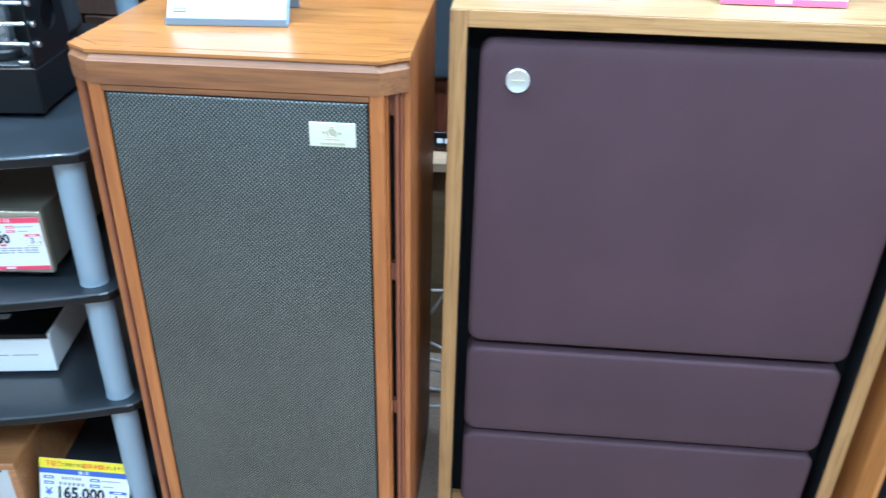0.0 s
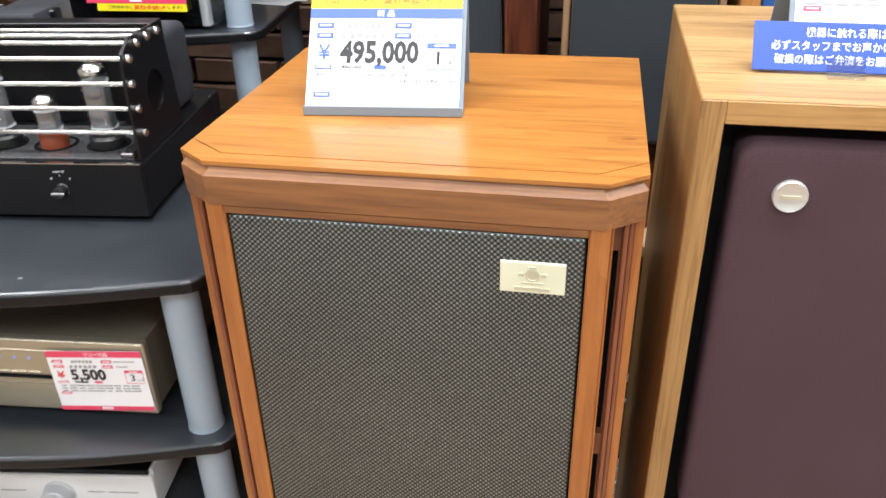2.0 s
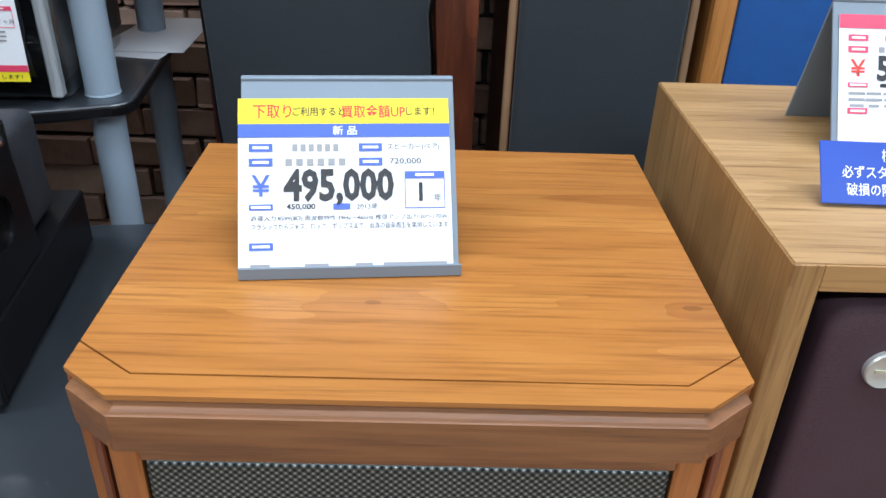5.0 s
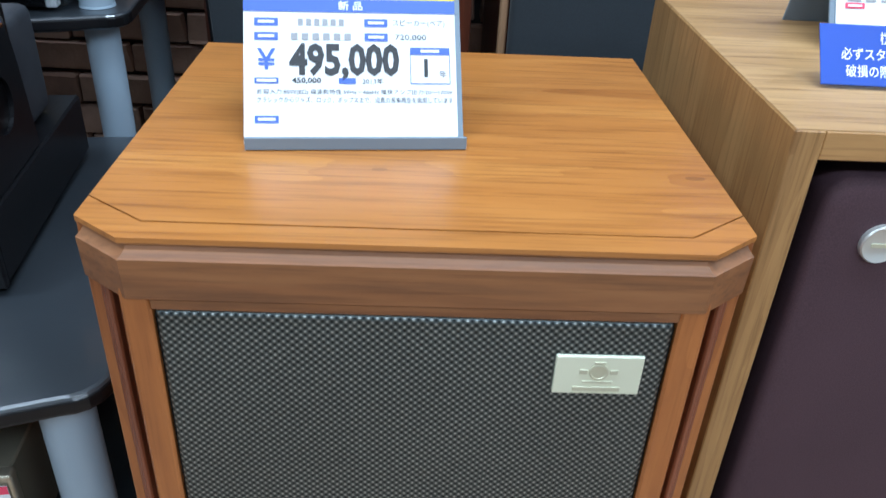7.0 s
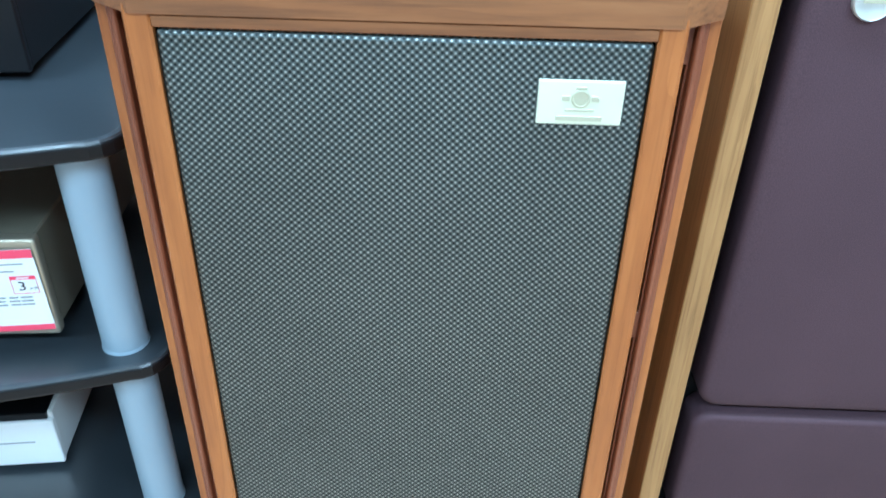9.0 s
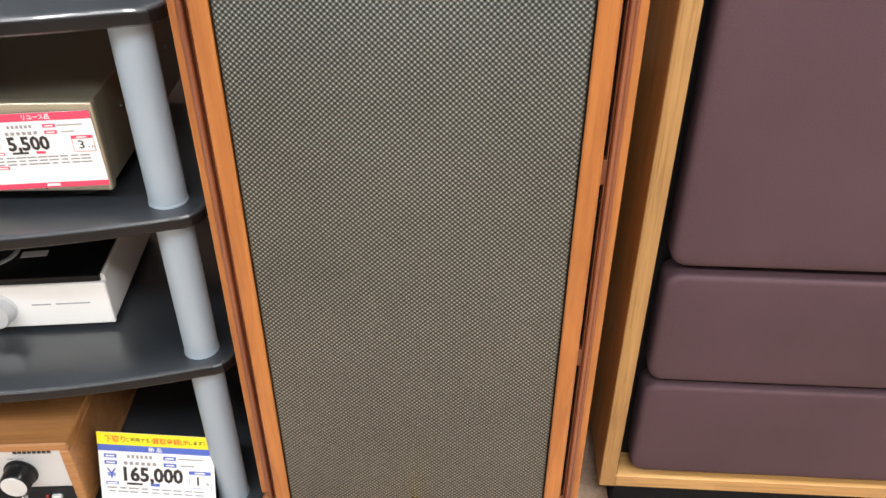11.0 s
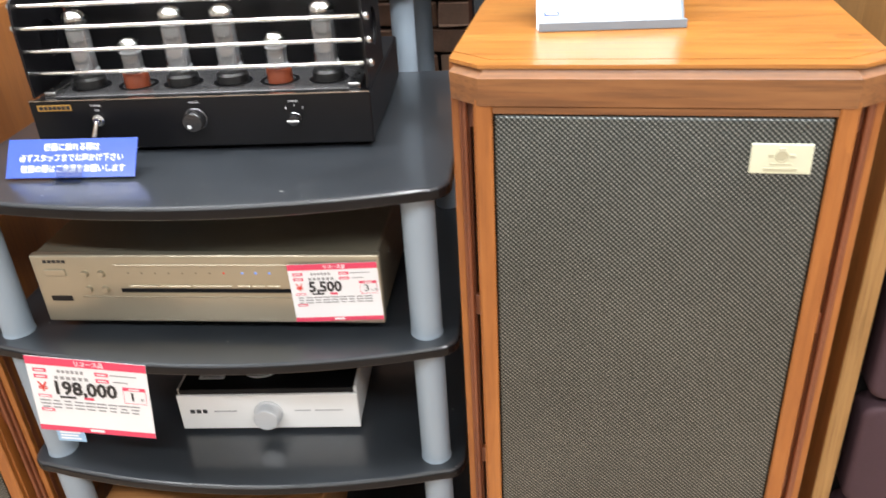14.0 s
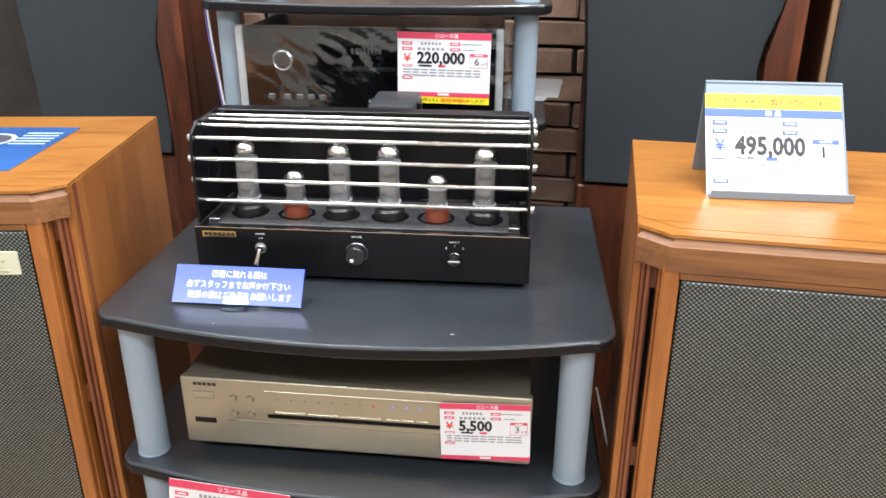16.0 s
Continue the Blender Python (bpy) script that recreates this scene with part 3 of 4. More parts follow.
for low, top in ((0.0, 0.06), (0.06, 0.42), (0.42, 0.832), (0.832, 1.019), (1.019, 1.32)):
    for u in (-0.247, 0.244):
        for v in (0.046, 0.32):
            part("post", post(u, v, low, top - (0.0165 if top < 1.2 else 0)), post_grey, back_rack, "grey-blue painted tube post", True)

# ---- bricks of the north wall ----
random.seed(4)
brick_mesh = []
for k in range(6):
    bm = box(-0.098, 0.098, -0.011, 0.011, -0.026, 0.026, 0.003)
    for v in bm.verts:
        v.co += Vector((random.uniform(-1, 1) * 0.0022, random.uniform(-1, 1) * 0.004, random.uniform(-1, 1) * 0.0022))
    me = bpy.data.meshes.new("brick")
    bm.to_mesh(me)
    bm.free()
    me.materials.append(clay)
    brick_mesh.append(me)
for row in range(22):
    for col in range(9):
        ob = new("brick", random.choice(brick_mesh))
        ob.parent = wall_north
        ob.location = (-1.42 + 0.204 * col + (0.102 if row % 2 else 0) + random.uniform(-0.003, 0.003), WALL_Y - 0.009 + random.uniform(-0.004, 0.004), 0.26 + 0.059 * row)


# ---- loudspeakers along the brick wall ----
def flared_loudspeaker(m, label):
    """Tall dark-red cabinet; its cloth front has waisted sides."""
    sp = thing("flared_loudspeaker", m, label, "loudspeaker", "waisted loudspeakers at the wall")
    part("cabinet_body", box(-0.164, 0.184, 0.03, 0.30, 0.0, 1.45, 0.006), rosewood, sp)
    right = ((0.700, 0.125), (0.74, 0.131), (0.80, 0.129), (0.86, 0.126), (0.91, 0.122), (0.95, 0.128), (1.0, 0.145), (1.06, 0.160), (1.15, 0.168), (1.40, 0.170))
    left = ((1.40, -0.170), (1.15, -0.168), (1.06, -0.166), (0.98, -0.160), (0.92, -0.156), (0.85, -0.153), (0.76, -0.150), (0.70, -0.146))
    pts = [(w, z) for z, w in right + left]
    part("grille", loft([[(x, 0.028, z) for x, z in pts], [(x, 0.012, z) for x, z in pts], [(x * 0.985, 0.006, z) for x, z in pts]]), slate_cloth, sp, "dark slate cloth grille")
    rim = [(x * 1.035, (z - 1.05) * 1.012 + 1.05) for x, z in pts]
    part("grille_rim", loft([[(x, 0.0295, z) for x, z in rim], [(x, 0.019, z) for x, z in rim]]), black_metal, sp)
    wing = ((0.184, 0.0), (0.184, 1.45), (0.176, 1.45), (0.172, 1.15), (0.150, 1.02), (0.132, 0.93), (0.136, 0.84), (0.138, 0.72), (0.138, 0.0))
    part("side_wing", loft([[(x, 0.0305, z) for x, z in wing], [(x, 0.004, z) for x, z in wing], [(x - 0.001, -0.004, z) for x, z in wing]]), rosewood, sp, "red-brown flared wooden wing")
    part("lower_panel", box(-0.160, 0.137, 0.012, 0.031, 0.0, 0.690, 0.003), rosewood, sp)
    return sp


fl = flared_loudspeaker(pose(-0.312, 1.60, 0), "tall red-brown loudspeaker with waisted slate cloth front")
copy_thing(fl, pose(-1.408, 1.61, 0, 0, 0, 2))


def stand_loudspeaker(m):
    sp = thing("stand_loudspeaker", m, "red-brown loudspeaker with slate cloth front on a board stand", "loudspeaker")
    w = 0.114
    part("cabinet_body", box(-w, w, 0.018, 0.30, 0.484, 1.35, 0.003), rosewood, sp)
    for s in (-1, 1):
        part("edge_strip", box(min(s * 0.106, s * 0.1165), max(s * 0.106, s * 0.1165), 0.008, 0.02, 0.66, 1.35, 0.002), tan_wood, sp)
    part("grille", rounded_pad(-0.1035, 0.1035, 0.640, 1.34, 0.0, 0.018, 0.018, 0.008), slate_cloth, sp, "dark slate cloth grille", True)
    pl = part("name_plate", box(-0.045, 0.012, 0.012, 0.018, 0.492, 0.526, 0.001), black_metal, sp, "black name plate")
    for k, x in enumerate((-0.026, -0.010, 0.004)):
        part("print_bar", box(x - 0.006, x + 0.006, 0.0112, 0.0122, 0.503, 0.513), white_ink, pl)
    return sp


stand_loudspeaker(pose(0.0255, 1.60, 0))


def board_stand(m):
    st = thing("board_stand", m, "low wooden board stand under a loudspeaker", "stand")
    part("top_board", box(-0.17, 0.17, 0.0, 0.34, 0.462, 0.483, 0.002), chip_board, st)
    part("front_panel", box(-0.165, 0.165, 0.02, 0.04, 0.0, 0.462, 0.001), brown_board, st, "brown board front panel")
    for s in (-1, 1):
        part("side_board", box(min(s * 0.145, s * 0.165), max(s * 0.145, s * 0.165), 0.041, 0.33, 0.0, 0.462, 0.001), rosewood, st)


board_stand(pose(0.02, 1.555, 0))


def blue_loudspeaker(m):
    sp = thing("blue_front_loudspeaker", m, "orange-framed loudspeaker with a blue cloth grille", "loudspeaker")
    part("cabinet_body", box(0, 0.60, 0.012, 0.33, 0.0, 1.35, 0.003), orange_wood, sp)
    for x0, x1 in ((0.0, 0.028), (0.572, 0.60)):
        part("front_stile", box(x0, x1, 0.0, 0.0125, 0.0, 1.35, 0.002), orange_wood, sp)
    part("grille", rounded_pad(0.030, 0.570, 0.35, 1.33, 0.002, 0.013, 0.01, 0.004), blue_cloth, sp, "blue cloth grille", True)


blue_loudspeaker(pose(0.161, 1.61, 0))
for pts in (((-0.10, 1.43, 0.258), (0.0, 1.43, 0.262), (0.090, 1.425, 0.268)), ((-0.05, 1.43, 0.135), (0.0, 1.43, 0.205), (0.036, 1.43, 0.275), (0.085, 1.428, 0.395)), ((-0.08, 1.43, 0.175), (0.0, 1.43, 0.135), (0.05, 1.43, 0.112), (0.10, 1.428, 0.096)), ((-0.10, 1.43, 0.070), (0.0, 1.43, 0.064), (0.10, 1.43, 0.056)), ((-0.10, 1.435, 0.098), (0.0, 1.435, 0.088), (0.10, 1.435, 0.060)), ((-0.10, 1.42, 0.035), (-0.01, 1.42, 0.024), (0.10, 1.42, 0.004)), ((-0.12, 1.40, 0.0028), (0.0, 1.385, 0.0028), (0.12, 1.412, 0.0028)), ((-0.12, 1.445, 0.0028), (0.0, 1.438, 0.0028), (0.12, 1.446, 0.0028))):
    tagged(cable("cable", pts, 0.0028, white_wire), "white cable hanging behind the loudspeakers", "cable", "cables behind the loudspeakers")
cable_a = cable("cable", [RACK @ Vector(p) for p in ((-0.352, 0.56, 1.04), (-0.349, 0.56, 0.96), (-0.342, 0.56, 0.88), (-0.330, 0.55, 0.80), (-0.318, 0.54, 0.70))], 0.0022, white_wire)
tagged(cable_a, "thin white cable hanging beside a rack post", "cable", "cables behind the loudspeakers")
cable_b = cable("cable", [RACK @ Vector(p) for p in ((-0.357, 0.565, 1.04), (-0.355, 0.565, 0.96), (-0.347, 0.565, 0.88), (-0.336, 0.555, 0.80), (-0.324, 0.545, 0.70))], 0.0020, violet_wire)
tagged(cable_b, "thin violet cable hanging beside a rack post", "cable", "cables behind the loudspeakers")
for pts in (((0.31, 0.30, 0.47), (0.325, 0.10, 0.46), (0.33, 0.06, 0.50), (0.335, 0.03, 0.485)),):
    tagged(cable("cable", [RACK @ Vector(p) for p in pts], 0.0018, white_wire), "white cable looping beside the rack", "cable", "cables behind the loudspeakers")


# ---- price cards and signs ----
def card_print(m, w, h, card, price, kind, years, unit, extra=None):
    """The printing of a price card w by h on the sheet m. kind: 'new' (yellow and blue) or 'used' (rose)."""
    ink = blue_ink if kind == "new" else pink_ink
    top = h / 2
    if kind == "new":
        patch("yellow_band", m, 0, top - 0.075 * h, w, 0.15 * h, yellow_ink, card)
        t = m @ pose(0, top - 0.078 * h, 0.0008)
        for txt, x0, x1, hh, mat in (("下取り", -0.43, -0.25, 0.082, red_ink), ("ご利用すると", -0.245, 0.0, 0.055, black_ink), ("買取金額UP", -0.015, 0.29, 0.078, red_ink), ("します！", 0.295, 0.43, 0.05, black_ink)):
            lettering("print_line", txt, (x1 - x0) * w, hh * h, t @ pose((x0 + x1) / 2 * w, 0, 0), mat, card, 0.012)
        patch("blue_band", m, 0, top - 0.19 * h, w, 0.078 * h, ink, card)
        lettering("print_line", "新 品", 0.115 * w, 0.055 * h, m @ pose(0, top - 0.19 * h, 0.0008), white_ink, card, 0.015)
    else:
        patch("rose_band", m, 0, top - 0.05 * h, w, 0.10 * h, ink, card)
        lettering("print_line", "リユース品", 0.24 * w, 0.065 * h, m @ pose(0.03 * w, top - 0.05 * h, 0.0008), white_ink, card, 0.015)
        patch("rose_band", m, 0, -top + 0.035 * h, w, 0.07 * h, ink, card)
        patch("print_bar", m, 0, -top + 0.04 * h, 0.12 * w, 0.035 * h, paper, card, 0.0007)
    y0 = top - (0.29 if kind == "new" else 0.17) * h
    dy = 0.085 * h
    for r in range(2):
        for x in (-0.395, 0.12):
            patch("print_tab", m, x * w, y0 - r * dy, 0.11 * w, 0.046 * h, ink, card)
            patch("print_bar", m, x * w, y0 - r * dy, 0.075 * w, 0.016 * h, paper, card, 0.0007)
    # maker and model: plain bars
    for r, (x, ww) in enumerate(((-0.14, 0.23), (-0.14, 0.30))):
        for j in range(6):
            patch("print_bar", m, (x - ww / 2 + ww * (j + 0.5) / 6) * w, y0 - r * dy, ww / 6 * 0.62 * w, 0.040 * h, grey_ink, card)
    if extra:
        lettering("print_line", extra[0], 0.25 * w, 0.045 * h, m @ pose(0.325 * w, y0, 0.0006), black_ink, card)
        lettering("print_line", extra[1], 0.15 * w, 0.038 * h, m @ pose(0.285 * w, y0 - dy, 0.0006), black_ink, card)
    else:
        patch("print_bar", m, 0.30 * w, y0, 0.22 * w, 0.014 * h, grey_ink, card)
        patch("print_bar", m, 0.27 * w, y0 - dy, 0.12 * w, 0.014 * h, grey_ink, card)
    yp = y0 - 0.22 * h
    lettering("print_line", "¥", 0.085 * w, 0.125 * h, m @ pose(-0.395 * w, yp, 0.0006), ink if kind == "new" else red_ink, card, 0.01)
    n = len(price)
    lettering("price", price, (0.074 * n) * w, 0.226 * h, m @ pose((-0.29 + 0.037 * n) * w, yp - 0.016 * h, 0.0006), black_ink, card, 0.036)
    # guarantee box
    bx, by = 0.375 * w, yp - 0.035 * h
    patch("print_tab", m, bx, by + 0.090 * h, 0.19 * w, 0.042 * h, ink, card)
    patch("print_bar", m, bx, by + 0.090 * h, 0.09 * w, 0.016 * h, paper, card, 0.0007)
    for x, y, ww, hh in ((-0.094, -0.01, 0.003, 0.19), (0.094, -0.01, 0.003, 0.19), (0, -0.103, 0.19, 0.005)):
        patch("print_rule", m, bx + x * w, by + y * h, ww * w, hh * h, ink, card)
    lettering("print_line", years, 0.018 * w if years == "1" else 0.05 * w, 0.11 * h, m @ pose(bx - 0.02 * w, by - 0.01 * h, 0.0006), black_ink, card)
    lettering("print_line", unit, 0.035 * w * len(unit), 0.045 * h, m @ pose(bx + 0.06 * w, by - 0.045 * h, 0.0006), black_ink, card)
    ys = yp - 0.125 * h
    patch("print_tab", m, -0.395 * w, ys, 0.11 * w, 0.034 * h, ink, card)
    patch("print_bar", m, -0.395 * w, ys, 0.09 * w, 0.016 * h, paper, card, 0.0007)
    patch("print_tab", m, -0.02 * w, ys, 0.08 * w, 0.034 * h, ink, card)
    if extra:
        lettering("print_line", extra[2], 0.135 * w, 0.038 * h, m @ pose(-0.21 * w, ys, 0.0006), black_ink, card, 0.02)
        lettering("print_line", extra[3], 0.10 * w, 0.038 * h, m @ pose(0.10 * w, ys, 0.0006), black_ink, card)
        lettering("print_line", extra[4], 0.92 * w, 0.036 * h, m @ pose(0.02 * w, ys - 0.066 * h, 0.0006), black_ink, card)
        lettering("print_line", extra[5], 0.92 * w, 0.036 * h, m @ pose(0.02 * w, ys - 0.112 * h, 0.0006), black_ink, card)
    else:
        patch("print_bar", m, -0.20 * w, ys, 0.14 * w, 0.026 * h, black_ink, card)
        for r in range(2 if kind == "new" else 3):
            for j in range(9):
                ww = random.uniform(0.05, 0.095)
                patch("print_bar", m, (-0.40 + 0.095 * j) * w, ys - (0.06 + 0.045 * r) * h, ww * w, 0.018 * h, grey_ink, card)
    yb = ys - (0.225 if kind == "new" else 0.19) * h
    patch("print_tab", m, -0.395 * w, yb, 0.11 * w, 0.042 * h, ink, card)
    patch("print_bar", m, -0.395 * w, yb, 0.08 * w, 0.016 * h, paper, card, 0.0007)
    for x, ww in ((-0.40, 0.09), (-0.14, 0.11), (0.08, 0.08), (0.32, 0.30)):
        if kind == "new":
            patch("print_bar", m, x * w, -top + 0.03 * h, ww * w, 0.018 * h, grey_ink, card)


def bent_sheet(w, h, t=0.0005):
    """A thin sheet in strips across its width."""
    bm = bmesh.new()
    n = 10
    f = [[bm.verts.new(((-0.5 + i / n) * w, y * h / 2, -t)) for i in range(n + 1)] for y in (-1, 1)]
    b = [[bm.verts.new((v.co.x, v.co.y, -0.00002)) for v in row] for row in f]
    for i in range(n):
        bm.faces.new((b[0][i], b[0][i + 1], b[1][i + 1], b[1][i]))
        bm.faces.new((f[0][i], f[1][i], f[1][i + 1], f[0][i + 1]))
        bm.faces.new((f[0][i], f[0][i + 1], b[0][i + 1], b[0][i]))
        bm.faces.new((f[1][i], b[1][i], b[1][i + 1], f[1][i + 1]))
    bm.faces.new((f[0][0], b[0][0], b[1][0], f[1][0]))
    bm.faces.new((f[0][n], f[1][n], b[1][n], b[0][n]))
    return bm


def price_card(m, w, h, price, kind, years, unit, label, extra=None, tail=False):
    card = thing("price_card", m, label, "price card", "price cards")
    part("sheet", bent_sheet(w, h), paper, card)
    card_print(Matrix.Identity(4), w, h, card, price, kind, years, unit, extra)
    if tail:
        t = pose(0.05 * w, -h / 2 - 0.055 * h, -0.0004)
        patch("yellow_band", t, 0, 0, w * 0.9, 0.11 * h, yellow_ink, card)
        lettering("print_line", "ご利用すると", 0.24 * w, 0.05 * h, t @ pose(-0.22 * w, 0, 0.0009), black_ink, card, 0.01)
        lettering("print_line", "買取金額UP", 0.32 * w, 0.065 * h, t @ pose(0.08 * w, 0, 0.0009), red_ink, card, 0.012)
        lettering("print_line", "します！", 0.14 * w, 0.045 * h, t @ pose(0.33 * w, 0, 0.0009), black_ink, card, 0.01)
    return card


def card_holder(m, w, front, back_y, top_z, label, lip=True):
    """A-shaped holder of bent sheet: front plate, lip, back plate. front: (y of foot, y of ridge)."""
    ho = thing("card_holder", m, label, "card holder", "card holders")
    y0, y1 = front
    t = 0.0022

    def plate(name, a, b):
        d = Vector((0, b[0] - a[0], b[1] - a[1])).normalized()
        n = Vector((0, -d.z, d.y)) * t
        q = [Vector((0, *a)), Vector((0, *b)), Vector((0, *b)) - n, Vector((0, *a)) - n]
        bm = loft([[(-w / 2, p.y, p.z) for p in q], [(w / 2, p.y, p.z) for p in q]])
        bmesh.ops.bevel(bm, geom=bm.edges[:], offset=0.0005, segments=1, affect="EDGES")
        return part(name, bm, grey_plastic, ho)

    plate("front_plate", (y0, 0.001), (y1, top_z))
    plate("back_plate", (y1 - 0.001, top_z - 0.001), (back_y, 0.0005))
    if not lip:
        return ho
    part("lip", box(-w / 2, w / 2, y0 - 0.014, y0 + 0.001, 0.0003, 0.0022, 0.0006), grey_plastic, ho)
    part("lip_edge", box(-w / 2, w / 2, y0 - 0.0155, y0 - 0.0135, 0.0003, 0.010, 0.0007), grey_plastic, ho)
    return ho


H_MAIN = MAIN @ pose(-0.0335, 0.0115, TALL, 0, 0, 5.2)
card_holder(H_MAIN, 0.1535, (0.142, 0.226), 0.24, 0.113, "grey-blue bent plastic card holder on the loudspeaker top")
lean = math.degrees(math.atan2(0.084, 0.112))
price_card(H_MAIN @ pose(-0.003, 0.1755, 0.0500, 90 - lean, 0, 0), 0.151, 0.1245, "495,000", "new", "1", "年", "yellow and blue price card in its holder", ("スピーカー(ペア)", "720,000", "450,000", "2013年", "許容入力:85W(8Ω) 周波数特性:39Hz～46kHz 推奨アンプ出力:20～170W", "クラシックからジャズ、ロック、ポップスまで、迫真の音楽再生を実現しています"))

H_MON = pose(0.2275, 1.228, 0.8972, 0, 0, 0.5)
card_holder(H_MON, 0.156, (0.0, 0.068), 0.100, 0.116, "grey-blue bent plastic card holder on the monitor top")
price_card(H_MON @ pose(0.003, 0.0305, 0.0545, 90 - math.degrees(math.atan2(0.068, 0.115)), 0, 0), 0.152, 0.114, "539,000", "used", "6", "ヶ月", "rose-banded price card in its holder", tail=False)


H_ROSE = pose(0.460, 1.1355, 0.8972, 0, 0, 1.5)
card_holder(H_ROSE, 0.150, (0.006, 0.074), 0.106, 0.116, "grey-blue bent plastic card holder behind the rose card", False)
price_card(H_ROSE @ pose(0, 0.0255, 0.0505, 90 - math.degrees(math.atan2(0.068, 0.115)), 0, 0), 0.156, 0.114, "539,000", "used", "6", "ヶ月", "rose-banded price card leaning on the monitor top")


def notice_sign(m, label):
    sg = thing("notice_sign", m, label, "sign", "blue notice signs")
    tilt = pose(0, 0, 0.0035, 52, 0, 0)
    w, h = 0.158, 0.047
    plate = part("sign_plate", box(-w / 2, w / 2, 0, h, -0.0016, 0, 0.0004), sign_blue, sg)
    plate.matrix_basis = tilt
    for txt, y, ww, x in (("機器に触れる際は", 0.0370, 0.068, 0.0), ("必ずスタッフまでお声かけ下さい", 0.0240, 0.127, 0.0), ("破損の際はご弁済をお願いします", 0.0110, 0.127, 0.003)):
        lettering("print_line", txt, ww, 0.0095, tilt @ pose(x, y, 0.0003), white_ink, sg, 0.008)
    foot = part("clear_foot", box(-0.016, 0.016, -0.012, 0.03, 0.0, 0.002, 0.0005), clear_acrylic, sg, "clear acrylic foot")
    clip = part("clear_clip", box(-0.016, 0.016, 0, 0.012, 0.0006, 0.0022, 0.0005), clear_acrylic, sg, "clear acrylic clip")
    clip.matrix_basis = tilt
    back = part("clear_back", box(-0.016, 0.016, 0.0, 0.03, -0.0034, -0.0018, 0.0005), clear_acrylic, sg, "clear acrylic back")
    back.matrix_basis = tilt


notice_sign(RACK @ pose(-0.152, 0.044, 0.715, 0, 0, 0), "blue notice sign with white writing on the rack deck")
notice_sign(pose(0.181, 1.132, 0.8972, 0, 0, -1.5), "blue notice sign with white writing on the monitor top")
price_card(RACK @ pose(0.1485, 0.0255, 0.5720, 88, 0, 0) @ pose(0, 0, 0, 0, 0, 2.0), 0.108, 0.0785, "5,500", "used", "3", "ヶ月", "rose-banded price card leaning on the selector front")
price_card(RACK @ pose(-0.160, -0.0345, 0.457, 92, 0, 2) @ pose(0, 0, 0, 0, 0, -7.5), 0.146, 0.119, "198,000", "used", "1", "年", "rose-banded price card hung from the deck edge")
sticker = thing("blue_sticker", RACK @ pose(-0.205, -0.0345, 0.396, 92, 0, 2) @ pose(0, 0, 0, 0, 0, -6.0), "small pale-blue paper slip below the hung price card", "paper slip")
part("sheet", box(-0.018, 0.018, -0.012, 0.014, -0.0022, -0.0016), plain("pale_blue_paper", (0.30, 0.50, 0.72), 0.5, vary=0.05), sticker)
for k in range(4):
    part("print_bar", box(-0.014, 0.012 - 0.003 * (k % 2), -0.008 + 0.005 * k, -0.0055 + 0.005 * k, -0.0016, -0.0013), white_ink, sticker)
price_card(RACK @ pose(0.163, 0.0265, 0.1015, 70, 0, -6.5), 0.153, 0.114, "165,000", "new", "1", "年", "yellow and blue price card leaning on a rack post")
price_card(RACK @ pose(0.052, 0.494, 0.9265, 89, 0, 0) @ pose(0, 0, 0, 0, 0, -0.6), 0.147, 0.100, "220,000", "used", "6", "ヶ月", "rose-banded price card with yellow tail on an amplifier", tail=True)

# ---- leaflet on the west loudspeaker ----
leaf_m = pose(-1.185, 1.221, TALL + 0.0012, 0, 0, 11.3) @ pose(-0.15, -0.112, 0)
leaflet = thing("leaflet", leaf_m, "blue glossy leaflet with ring pictures lying on the loudspeaker", "leaflet")
part("sheet", box(-0.15, 0.15, -0.105, 0.105, -0.0008, 0, 0.0002), plain("leaflet_blue", (0.045, 0.14, 0.42), 0.2, 0, 0.35, 25, 0.0, 0.4), leaflet)
for x, y, r in ((-0.05, 0.02, 0.045), (0.055, 0.035, 0.034), (0.035, -0.05, 0.042), (-0.09, -0.06, 0.036)):
    part("ring_picture", lathe(((r, 0), (r, 0.0003), (r * 0.82, 0.0003), (r * 0.80, 0.0001)), (x, y, 0), (0, 0, 1), 28), silver_paint, leaflet)
    part("ring_picture", lathe(((r * 0.78, 0), (r * 0.78, 0.0003), (0, 0.0003)), (x, y, 0), (0, 0, 1), 28), plain("leaflet_cone", (0.10, 0.10, 0.13), 0.3, 0, 0.2), leaflet)
for k in range(5):
    patch("print_bar", Matrix.Identity(4), 0.115, 0.07 - 0.014 * k, 0.05, 0.006, pale_ink, leaflet)

# ---- valve amplifier ----
def amp_knob(name, base, r, length, mat, parent, label=""):
    k = part(name, lathe(((0, 0), (r * 1.12, 0), (r * 1.12, 0.002), (r, 0.003), (r * 0.97, length - 0.002), (r * 0.88, length), (0, length)), base, (0, -1, 0), 24), mat, parent, label, True)
    return k


